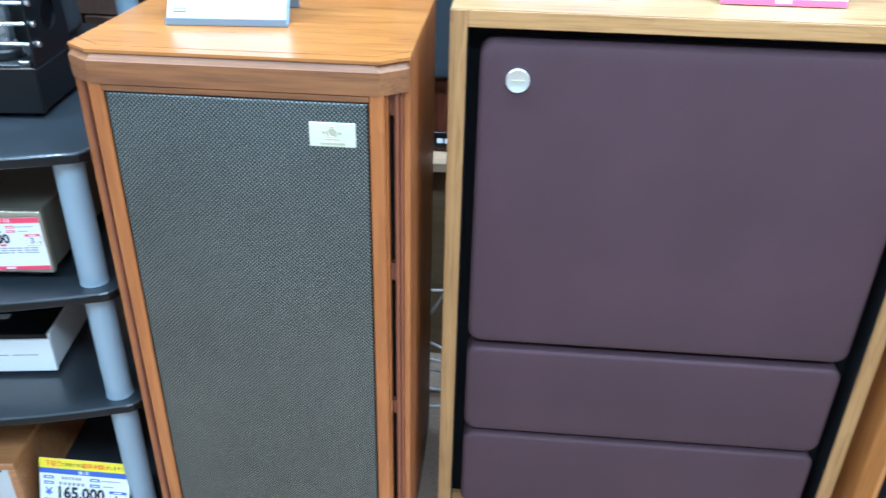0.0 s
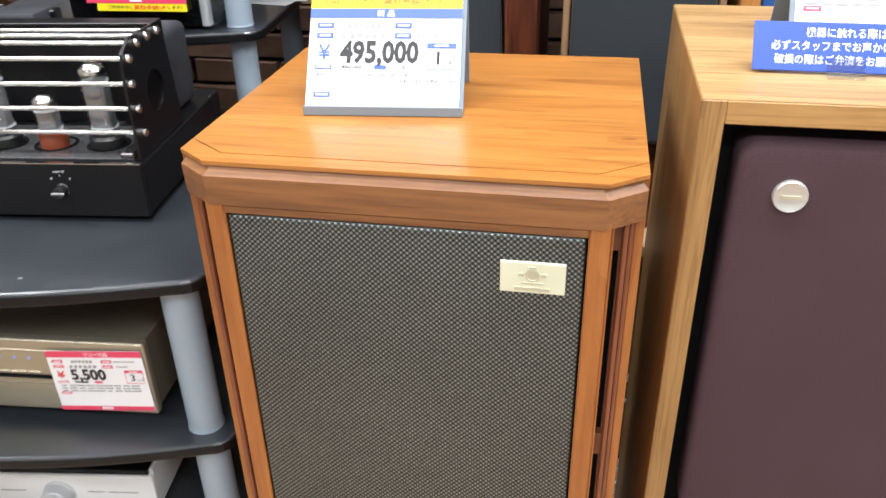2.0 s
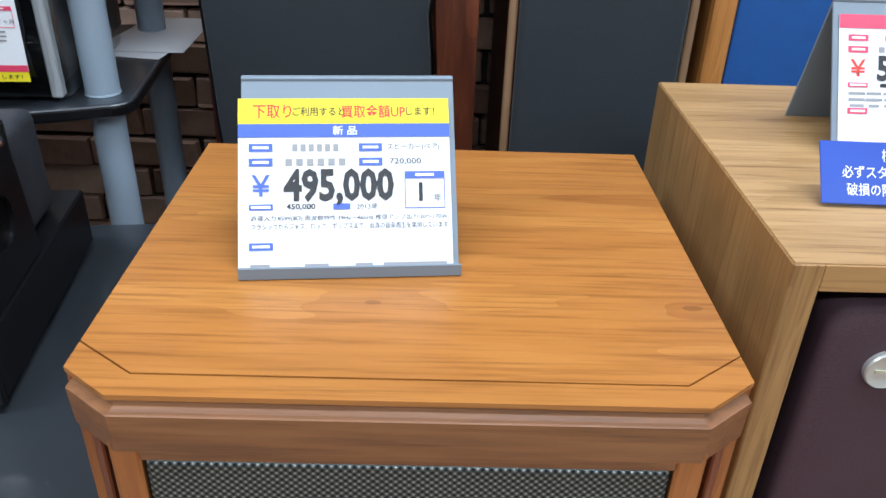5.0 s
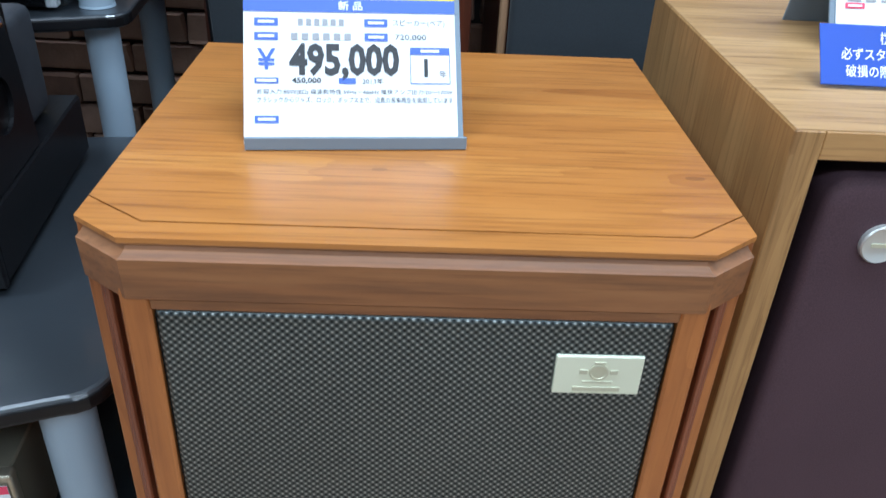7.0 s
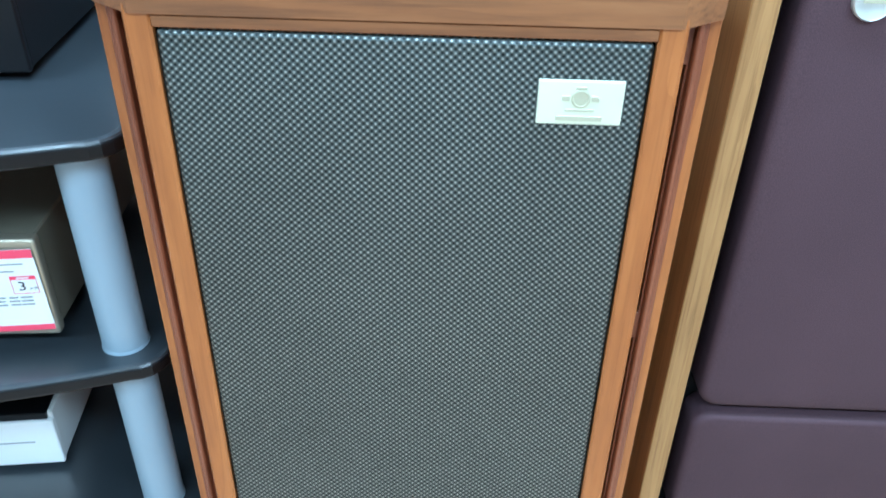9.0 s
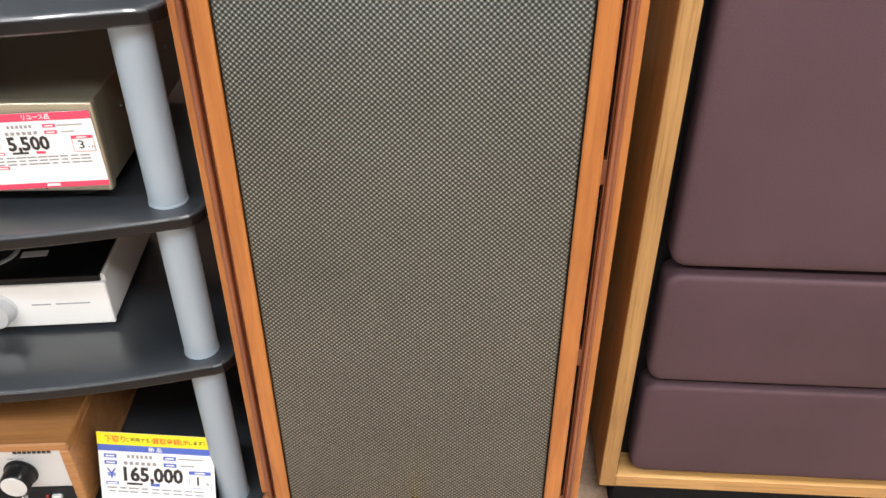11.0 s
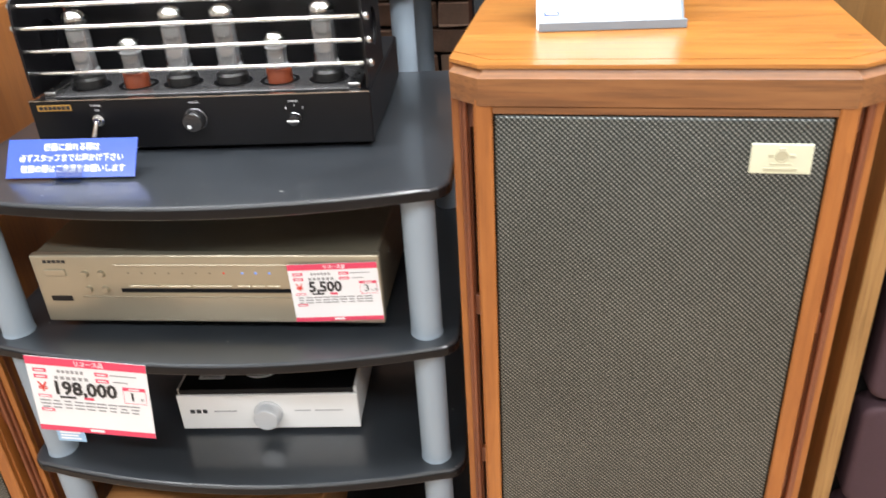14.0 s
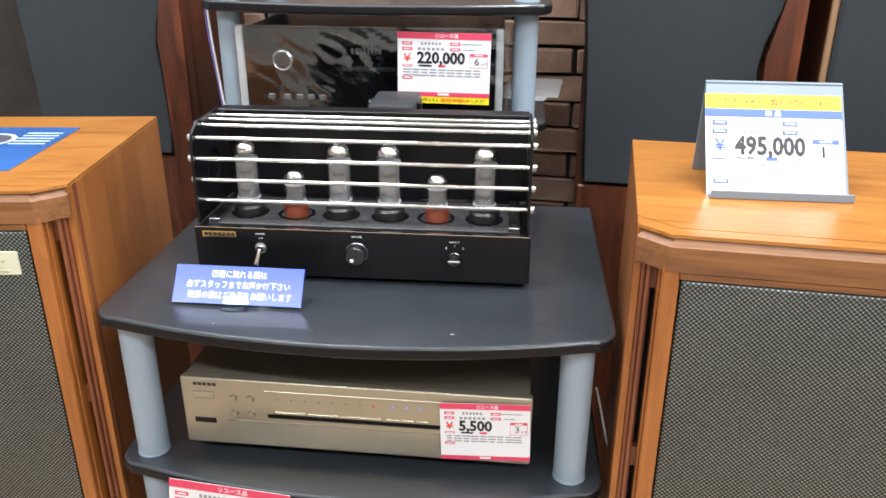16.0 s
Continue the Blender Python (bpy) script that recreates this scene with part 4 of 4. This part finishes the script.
def valve(name, parent, u, v, z, r, h, socket):
    top = z + h
    if socket is rust_base:
        lathe_base = ((0, 0), (r * 1.02, 0), (r * 1.05, 0.016), (r * 0.98, 0.018), (0, 0.018))
    else:
        lathe_base = ((0, 0), (r * 1.15, 0), (r * 1.15, 0.010), (r * 0.95, 0.013), (0, 0.013))
    va = part(name, lathe(lathe_base, (u, v, z), (0, 0, 1), 20), socket, parent, "valve with its base", True)
    g = [(r * 0.86, 0.012)] + [(r, 0.018), (r, h - r * 0.75)] + [(r * math.cos(a), h - r * 0.75 + r * 0.75 * math.sin(a)) for a in (0.4, 0.8, 1.2, 1.45)] + [(0, h)]
    gl = part("glass", lathe(g, (u, v, z), (0, 0, 1), 20), tube_glass, va, "clear glass envelope", True)
    gl.visible_shadow = False
    part("getter_flash", lathe([(r * 0.90, h - r * 0.78), (r * 0.92, h - r * 0.6)] + [(0.93 * r * math.cos(a), h - r * 0.75 + r * 0.70 * math.sin(a)) for a in (0.4, 0.8, 1.2, 1.45)] + [(0, h - 0.0012)], (u, v, z), (0, 0, 1), 18), getter, va, "silvered top", True)
    part("anode", box(u - r * 0.70, u + r * 0.70, v - r * 0.45, v + r * 0.45, z + 0.022, z + h - r * 1.5, 0.0012), anode, va)
    for zz in (z + 0.021, z + h - r * 1.35):
        part("mica_disc", lathe(((0, 0), (r * 0.9, 0), (r * 0.9, 0.0006), (0, 0.0006)), (u, v, zz), (0, 0, 1), 14), silver_paint, va)


def valve_amplifier():
    A = thing("valve_amplifier", RACK @ pose(-0.0145, -0.003, 0.715, 0, 0, 0.7) @ Matrix.Diagonal((1.031, 1, 1, 1)), "black valve amplifier with six valves behind a steel rod cage", "amplifier")
    W, F, B = 0.203, 0.132, 0.395
    z0, z1 = 0.008, 0.070
    part("chassis", box(-W, W, F + 0.003, B, z0, z1 - 0.002, 0.002), black_metal, A)
    fp = part("front_panel", box(-W - 0.001, W + 0.001, F - 0.004, F + 0.003, z0 - 0.001, z1, 0.0015), black_metal, A)
    part("panel_edge", box(-W, W, F - 0.0042, F + 0.001, z1 - 0.0002, z1 + 0.0007), steel, A)
    for u in (-0.17, 0.17):
        for v in (F + 0.03, B - 0.03):
            part("foot", lathe(((0.012, 0), (0.013, 0.008)), (u, v, 0), (0, 0, 1), 16), rubber, A)
    # valve deck: sunk tray with holes as dark cups
    part("valve_tray", box(-W + 0.012, W - 0.012, F + 0.012, F + 0.112, z1 - 0.002, z1 + 0.0006, 0.0005), plain("grey_tray_sheet", (0.15, 0.15, 0.155), 0.25, 0.6, 0.15), A)
    for s in (-1, 1):
        rail = part("tray_rail", box(min(s * (W - 0.012), s * (W - 0.026)), max(s * (W - 0.012), s * (W - 0.026)), F + 0.012, F + 0.112, z1 - 0.001, z1 + 0.006, 0.001), chrome, A)
        for k in range(4):
            part("screw", lathe(((0.0022, 0), (0.0022, 0.001), (0.001, 0.0016)), (s * (W - 0.019), F + 0.02 + 0.028 * k, z1 + 0.006), (0, 0, 1), 10), black_metal, rail)
    for u, big in ((-0.150, 1), (-0.090, 0), (-0.033, 1), (0.029, 1), (0.087, 0), (0.147, 1)):
        part("socket_ring", lathe(((0.0235, 0), (0.0235, 0.0012), (0.0195, 0.0012), (0.0190, -0.001), (0, -0.001)), (u, F + 0.052, z1 + 0.0004), (0, 0, 1), 24), black_metal, A)
        if big:
            valve("power_valve", A, u, F + 0.052, z1 + 0.001, 0.0165, 0.096, tube_socket)
        else:
            valve("driver_valve", A, u + 0.002, F + 0.046, z1 + 0.001, 0.0145, 0.062, rust_base)
    # cage: side plates with a round hole, rods with ball ends
    rods = ((0.022, 0.097), (0.018, 0.125), (0.015, 0.153), (0.020, 0.178), (0.044, 0.188), (0.070, 0.189), (0.098, 0.188))
    poly = [(0.006, z1 + 0.001), (0.007, 0.160), (0.012, 0.184), (0.034, 0.196), (0.112, 0.196), (0.124, 0.155), (0.134, z1 + 0.001)]
    poly = [(F + a, b) for a, b in poly]
    cv, cz, cr = F + 0.075, 0.128, 0.024

    def reach(an):
        d, best = (math.cos(an), math.sin(an)), 9
        for (ax, az), (bx, bz) in zip(poly, poly[1:] + poly[:1]):
            ex, ez = bx - ax, bz - az
            den = d[0] * ez - d[1] * ex
            if abs(den) < 1e-9:
                continue
            s = ((ax - cv) * ez - (az - cz) * ex) / den
            q = ((ax - cv) * d[1] - (az - cz) * d[0]) / den
            if s > 0 and -1e-6 <= q <= 1 + 1e-6:
                best = min(best, s)
        return best

    angs = sorted([2 * math.pi * k / 40 for k in range(40)] + [math.atan2(b - cz, a - cv) % (2 * math.pi) for a, b in poly])
    for s in (-1, 1):
        u0, u1 = s * (W - 0.004), s * (W - 0.001)
        outer = [(cv + reach(a) * math.cos(a), cz + reach(a) * math.sin(a)) for a in angs]
        hole = [(cv + cr * math.cos(a), cz + cr * math.sin(a)) for a in angs]
        rings = [[(u, y, z) for y, z in p] for u, p in ((u0, hole), (u0, outer), (u1, outer), (u1, hole), (u0, hole))]
        part("cage_side", loft(rings, caps=False), black_metal, A, "black side plate with a round hole")
        part("hole_rim", lathe(((cr + 0.0003, 0), (cr + 0.0003, 0.0035), (cr - 0.0012, 0.0035), (cr - 0.0012, 0)), (s * (W - 0.0043) if s > 0 else -(W - 0.0008), cv, cz), (1, 0, 0), 32), black_metal, A)
    for dv, z in rods:
        r = part("cage_rod", rod((-W - 0.002, F + dv, z), (W + 0.002, F + dv, z), 0.0026, 14), steel, A, "polished steel rod", True)
        for s in (-1, 1):
            part("end_cap", lathe(((0, 0), (0.0048, 0.0), (0.0052, 0.002), (0.0045, 0.0048), (0.002, 0.0062), (0, 0.0065)), (s * (W - 0.001), F + dv, z), (s, 0, 0), 16), chrome, r, "", True)
    part("cage_back", box(-W + 0.004, W - 0.004, F + 0.128, F + 0.130, z1, 0.192, 0.0005), black_metal, A)
    part("cage_top", box(-W + 0.004, W - 0.004, F + 0.105, F + 0.130, 0.1915, 0.1945, 0.0008), black_metal, A)
    # transformers
    for u, w2, zt, mat in ((-0.115, 0.045, 0.168, black_metal), (0.155, 0.034, 0.172, plain("crackle_grey_paint", (0.028, 0.03, 0.035), 0.5, 0, 0.3, 200, 0.5))):
        part("transformer", box(u - w2, u + w2, F + 0.140, F + 0.225, z1, zt, 0.010, 3), mat, A, "transformer cover", True)
    part("transformer", box(-0.010, 0.050, F + 0.135, F + 0.225, z1, 0.198, 0.004, 2), plain("dark_grey_lamination", (0.05, 0.053, 0.06), 0.4, 0.3), A, "taller central transformer", True)
    part("transformer_flange", box(-0.016, 0.056, F + 0.170, F + 0.188, z1, 0.195, 0.002), black_metal, A)
    # controls
    yk = F - 0.004
    vol = amp_knob("volume_knob", (-0.004, yk, 0.043), 0.0125, 0.016, dark_chrome, A, "dark polished knob")
    part("pointer", box(-0.010, -0.006, yk - 0.0165, yk - 0.0158, 0.036, 0.040), white_ink, vol)
    inp = amp_knob("input_knob", (0.114, yk, 0.040), 0.0070, 0.012, dark_chrome, A, "small dark chrome selector knob")
    part("pointer_bar", box(0.1065, 0.1215, yk - 0.0145, yk - 0.0115, 0.0383, 0.0417, 0.001), chrome, inp)
    tog = part("power_toggle", lathe(((0.0072, 0), (0.0072, 0.003), (0.0045, 0.0042), (0.0042, 0.009)), (-0.122, yk, 0.045), (0, -1, 0), 16), chrome, A, "chrome toggle switch", True)
    part("lever", lathe(((0.0022, 0), (0.0034, 0.018), (0.0028, 0.0205), (0, 0.021)), (-0.122, yk - 0.008, 0.045), (-0.15, -0.45, -0.85), 12), steel, tog, "", True)
    pl = part("name_plate", box(-0.194, -0.152, yk - 0.0012, yk, 0.0575, 0.0655, 0.0003), brass, A, "small brass name plate")
    for k in range(7):
        part("print_bar", box(-0.191 + 0.0055 * k, -0.187 + 0.0055 * k, yk - 0.0016, yk - 0.0011, 0.0595, 0.0637), black_ink, pl)
    for txt, x, z, w in (("POWER", -0.122, 0.063, 0.012), ("ON", -0.122, 0.0575, 0.005), ("VOLUME", -0.004, 0.0635, 0.013), ("INPUT", 0.114, 0.061, 0.012), ("2", 0.114, 0.0565, 0.0018), ("1", 0.104, 0.053, 0.0012), ("3", 0.124, 0.053, 0.0018)):
        lettering("panel_print", txt, w, 0.0026, pose(x, yk - 0.0004, z, 90), white_ink, fp)


valve_amplifier()

# ---- selector on the second deck ----
def av_selector():
    S = thing("av_selector", RACK @ pose(-0.0135, 0.0325, 0.502, 0, 0, -0.8) @ Matrix.Diagonal((1.0235, 1, 1, 1)), "champagne metal selector unit on the rack", "selector")
    W, D, z0, z1 = 0.2125, 0.30, 0.022, 0.118
    part("lid", box(-W + 0.003, W - 0.003, 0.010, D, z0 + 0.002, z1 - 0.001, 0.0015), champagne_lid, S, "darker champagne steel lid")
    fp = part("front_panel", box(-W, W, 0, 0.012, z0, z1, 0.003, 3), champagne, S, "champagne brushed front panel", True)
    for u in (-0.17, 0.17):
        for v in (0.04, 0.26):
            part("foot", lathe(((0.016, 0), (0.017, 0.013), (0.014, 0.0175)), (u, v, 0.005), (0, 0, 1), 18), rubber, S)
    part("upper_line", box(-0.108, W - 0.008, -0.0012, 0.002, 0.1025, 0.1055, 0.0008), champagne, fp)
    part("power_button", box(-0.198, -0.171, -0.002, 0.003, 0.089, 0.099, 0.0015, 2), champagne, fp)
    part("display_window", box(-0.199, -0.172, -0.0008, 0.002, 0.053, 0.0605, 0.0004), black_metal, fp)
    part("tray_slot", box(-0.106, 0.13, -0.0006, 0.003, 0.0665, 0.0715), black_matt, fp)
    part("tray_slot_shadow", box(-0.106, 0.13, -0.0010, 0.003, 0.0655, 0.0663), champagne_lid, fp)
    part("lower_line", box(-0.158, W - 0.006, -0.0008, 0.002, 0.0585, 0.0600, 0.0003), champagne_lid, fp)
    part("flap_joint", box(0.148, 0.149, -0.0006, 0.002, z0 + 0.003, 0.0585), black_matt, fp)
    for u in (-0.147, -0.126):
        for z in (0.0925, 0.0705):
            amp_knob("push_button", (u, 0.0005, z), 0.0042, 0.004, champagne, fp)
    for k in range(8):
        part("indicator", lathe(((0.0013, 0), (0.0013, 0.0009), (0, 0.0011)), (-0.092 + 0.0168 * k, 0.0002, 0.0935), (0, -1, 0), 10), champagne_lid if k != 7 else red_ink, fp)
    for k in range(3):
        part("indicator_lamp", lathe(((0.0016, 0), (0.0016, 0.0009), (0, 0.0011)), (0.048 + 0.0165 * k, 0.0002, 0.0935), (0, -1, 0), 10), led_blue, fp, "small blue lamp")
    for x0, x1 in ((-0.096, -0.058), (-0.056, -0.018), (-0.016, 0.034), (0.040, 0.056), (0.0575, 0.074), (0.0755, 0.092)):
        part("key_bar", box(x0, x1, -0.0022, 0.002, 0.0735, 0.0765, 0.0007), champagne, fp)
    for k in range(5):
        part("print_bar", box(-0.196 + 0.006 * k, -0.1915 + 0.006 * k, -0.0005, 0.001, 0.1075, 0.1115), black_ink, fp)
    for u in (-0.021, 0.15):
        part("side_screw", lathe(((0.003, 0), (0.003, 0.001), (0, 0.0016)), (W - 0.003, 0.10 + u, 0.08), (1, 0, 0), 10), steel, S)


av_selector()

# ---- white unit on the third deck ----
def white_unit():
    S = thing("white_preamplifier", RACK @ pose(0.0145, 0.080, 0.301, 0, 0, 2.0), "white metal preamplifier with a black lid and silver knob", "amplifier")
    W, D, z0, z1 = 0.127, 0.20, 0.012, 0.079
    part("case", box(-W, W, 0.003, D, z0, z1, 0.002), white_paint, S)
    fp = part("front_panel", box(-W - 0.001, W + 0.001, -0.003, 0.0035, z0 - 0.001, z1 - 0.008, 0.002, 2), white_paint, S, "white painted front panel")
    part("lid", box(-W + 0.004, W - 0.004, -0.001, D - 0.003, z1 - 0.0075, z1 + 0.0015, 0.001), black_metal, S, "black lid")
    amp_knob("volume_knob", (0.0, -0.003, 0.040), 0.0185, 0.018, silver_paint, S, "large silver knob")
    for k in range(3):
        part("print_bar", box(-0.112 + 0.009 * k, -0.1055 + 0.009 * k, -0.0034, -0.0025, 0.040, 0.0465), black_ink, fp)
    for x0, x1 in ((-0.078, -0.045), (0.038, 0.060), (0.066, 0.105)):
        part("print_bar", box(x0, x1, -0.0034, -0.0025, 0.0425, 0.0440), grey_ink, fp)
    for u in (-0.10, 0.10):
        for v in (0.02, 0.17):
            part("foot", lathe(((0.009, 0), (0.010, 0.0085)), (u, v, 0.004), (0, 0, 1), 14), rubber, S)
    base = RACK @ pose(0.0145, 0.080, 0.301 + z1 + 0.0015, 0, 0, 2.0)
    puck = thing("round_cleaner", base @ pose(-0.014, 0.05, 0), "black round cleaner with a glossy rim lying on the white unit", "accessory")
    part("disc", lathe(((0, 0), (0.024, 0), (0.026, 0.004), (0.024, 0.016), (0.018, 0.021), (0, 0.021)), (0, 0, 0), (0, 0, 1), 24), black_metal, puck, "", True)
    part("rim", lathe(((0.0245, 0.002), (0.030, 0.002), (0.030, 0.005), (0.0245, 0.005)), (0, 0, 0), (0, 0, 1), 28), silver_paint, puck, "", True)
    tag1 = thing("white_label", base @ pose(0.035, 0.048, 0.0006, 0, 0, 4), "small white paper label on the unit's lid", "label", "white labels")
    part("sheet", box(-0.015, 0.015, -0.006, 0.006, 0, 0.0006), paper, tag1)
    tag2 = thing("white_label", base @ pose(-0.082, 0.03, 0.0006, 0, 0, 0), "small white paper label with grey print on the unit's lid", "label", "white labels")
    part("sheet", box(-0.018, 0.018, -0.009, 0.009, 0, 0.0006), paper, tag2)
    for k in range(3):
        part("print_bar", box(-0.013, 0.012, -0.005 + 0.004 * k, -0.0035 + 0.004 * k, 0.0006, 0.0009), grey_ink, tag2)


white_unit()

# ---- teak amplifier on the lowest deck ----
def teak_amplifier():
    S = thing("teak_amplifier", RACK @ pose(-0.097, 0.013, 0.047) @ Matrix.Diagonal((1.03, 1, 1.115, 1)), "teak-cased stereo amplifier with silver front and black strip", "amplifier")
    W, D, z0, z1 = 0.163, 0.27, 0.004, 0.118
    t = 0.012
    part("case_top", box(-W, W, 0, D, z1 - t, z1, 0.002), teak_case, S)
    part("case_bottom", box(-W, W, 0, D, z0, z0 + t, 0.002), teak_case, S)
    for s in (-1, 1):
        part("case_side", box(min(s * W, s * (W - t)), max(s * W, s * (W - t)), 0.0005, D, z0 + t, z1 - t, 0.001), teak_case, S)
    part("back_panel", box(-W + t, W - t, D - 0.01, D - 0.004, z0 + t, z1 - t), black_matt, S)
    fp = part("front_panel", box(-W + t, W - t, 0.006, 0.012, z0 + t + 0.026, z1 - t, 0.0006), silver_paint, S, "satin silver front panel")
    part("lower_strip", box(-W + t, W - t, 0.005, 0.012, z0 + t, z0 + t + 0.0255, 0.0006), black_metal, S, "black lower strip")
    for u, r in ((0.093, 0.018), (0.037, 0.0075), (0.003, 0.0075), (-0.052, 0.0075), (-0.09, 0.0075)):
        k = amp_knob("control_knob", (u, 0.006, 0.068), r, 0.024, black_metal, S, "black knob with bright face")
        part("knob_face", lathe(((0, 0), (r * 0.86, 0), (r * 0.82, 0.0008), (0, 0.0008)), (u, 0.006 - 0.0238, 0.068), (0, -1, 0), 22), silver_paint, k)
    part("rocker_switch", box(-0.03, -0.018, 0.001, 0.007, 0.066, 0.070, 0.001), white_paint, S)
    part("power_button", box(0.120, 0.132, 0.0, 0.006, 0.024, 0.030, 0.001), silver_paint, S)
    part("power_lamp", lathe(((0.0015, 0), (0.0015, 0.001)), (0.113, 0.005, 0.027), (0, -1, 0), 10), red_ink, S)
    part("headphone_jack", lathe(((0.0045, 0), (0.0045, 0.0012), (0.003, 0.0012), (0.003, 0.0005), (0, 0.0005)), (0.085, 0.005, 0.026), (0, -1, 0), 16), chrome, S)
    for k in range(8):
        part("print_bar", box(0.093 + 0.0058 * k, 0.0973 + 0.0058 * k, 0.0052, 0.0062, 0.0985, 0.1025), black_ink, fp)
    for u in (0.093, 0.037, 0.003, -0.052):
        part("print_bar", box(u - 0.01, u + 0.01, 0.0054, 0.0062, 0.090, 0.0912), grey_ink, fp)


teak_amplifier()

# ---- glass-fronted amplifier on the back rack ----
def glass_amplifier():
    S = thing("wrapped_amplifier", RACK @ pose(-0.0735, 0.520, 0.832), "black glass-fronted amplifier wrapped in clear film", "amplifier")
    W, D, z0, z1 = 0.219, 0.30, 0.006, 0.146
    part("case", box(-W + 0.006, W - 0.006, 0.012, D, z0 + 0.004, z1 - 0.004, 0.003), black_metal, S)
    part("glass_front", box(-W + 0.012, W - 0.012, 0.0, 0.012, z0, z1, 0.001), plain("black_glass", (0.006, 0.006, 0.007), 0.05, 0, 0.2, 20, 0.0), S, "glossy black glass front")
    for s in (-1, 1):
        part("end_bar", box(min(s * W, s * (W - 0.0125)), max(s * W, s * (W - 0.0125)), -0.002, 0.014, z0 - 0.001, z1 + 0.001, 0.002), silver_paint, S, "silver end bar")
    k = part("volume_knob", lathe(((0.017, 0), (0.017, 0.010), (0.0150, 0.012), (0.0135, 0.011), (0.0135, 0.0075), (0, 0.0075)), (-0.140, 0.0, 0.094), (0, -1, 0), 32), chrome, S, "chrome-ringed knob", True)
    part("knob_cap", lathe(((0.0134, 0), (0.0132, 0.0095), (0, 0.0098)), (-0.140, 0.0, 0.094), (0, -1, 0), 24), plain("brown_knob_cap", (0.05, 0.035, 0.03), 0.3, 0.5), k)
    for x in (-0.165, -0.138, -0.118, -0.098, -0.078):
        part("push_button", box(x - 0.006, x + 0.006, -0.003, 0.001, 0.029, 0.038, 0.0015), plain("grey_push_button", (0.12, 0.125, 0.13), 0.35, 0.3), S)
    part("display", box(-0.045, 0.06, -0.0006, 0.001, 0.078, 0.085), plain("smoked_display", (0.03, 0.035, 0.04), 0.1), S)
    for j in range(8):
        part("print_bar", box(-0.028 + 0.0065 * j, -0.0235 + 0.0065 * j, -0.0008, 0.0, 0.105, 0.114), plain("dim_glass_print", (0.09, 0.10, 0.10), 0.2), S)
    # crumpled clear film over the front
    bm = bmesh.new()
    random.seed(11)
    nx, nz = 64, 24
    grid = []
    for j in range(nz + 1):
        grid.append([])
        for i in range(nx + 1):
            x, z = -W + 2 * W * i / nx, z0 + (z1 - z0 + 0.006) * j / nz
            wr = 0.0022 * noise.noise(Vector((x * 20, z * 12, 2.0))) + 0.0030 * noise.noise(Vector((x * 80 + z * 110, z * 40, 7.0)))
            grid[-1].append(bm.verts.new((x, -0.0185 + wr - 0.003 * math.sin(math.pi * i / nx), z)))
    for j in range(nz):
        for i in range(nx):
            bm.faces.new((grid[j][i], grid[j][i + 1], grid[j + 1][i + 1], grid[j + 1][i]))
    film = thin_glass("clear_film", 0.13, 0.04)
    part("film_front", bm, film, S, "crumpled clear wrapping film", True)
    bag = box(W - 0.004, W + 0.012, -0.004, 0.22, z0, z1 + 0.004, 0.006, 2)
    for v in bag.verts:
        v.co.x += 0.004 * noise.noise(v.co * 40)
    part("film_side", bag, film, S, "clear wrapping film at the side", True)
    env = thing("paper_sheet", RACK @ pose(0.185, 0.78, 0.8325, 0, 0, -14), "loose white papers lying on the back rack deck", "papers")
    for a, b, r in ((0.0, 0.0, 0), (0.008, 0.02, 9)):
        p = part("sheet", box(-0.05, 0.055, -0.09, 0.09, 0.0005 + 0.002 * (r > 0), 0.0012 + 0.002 * (r > 0)), paper, env)
        p.matrix_basis = pose(a, b, 0, 0, 0, r)


glass_amplifier()
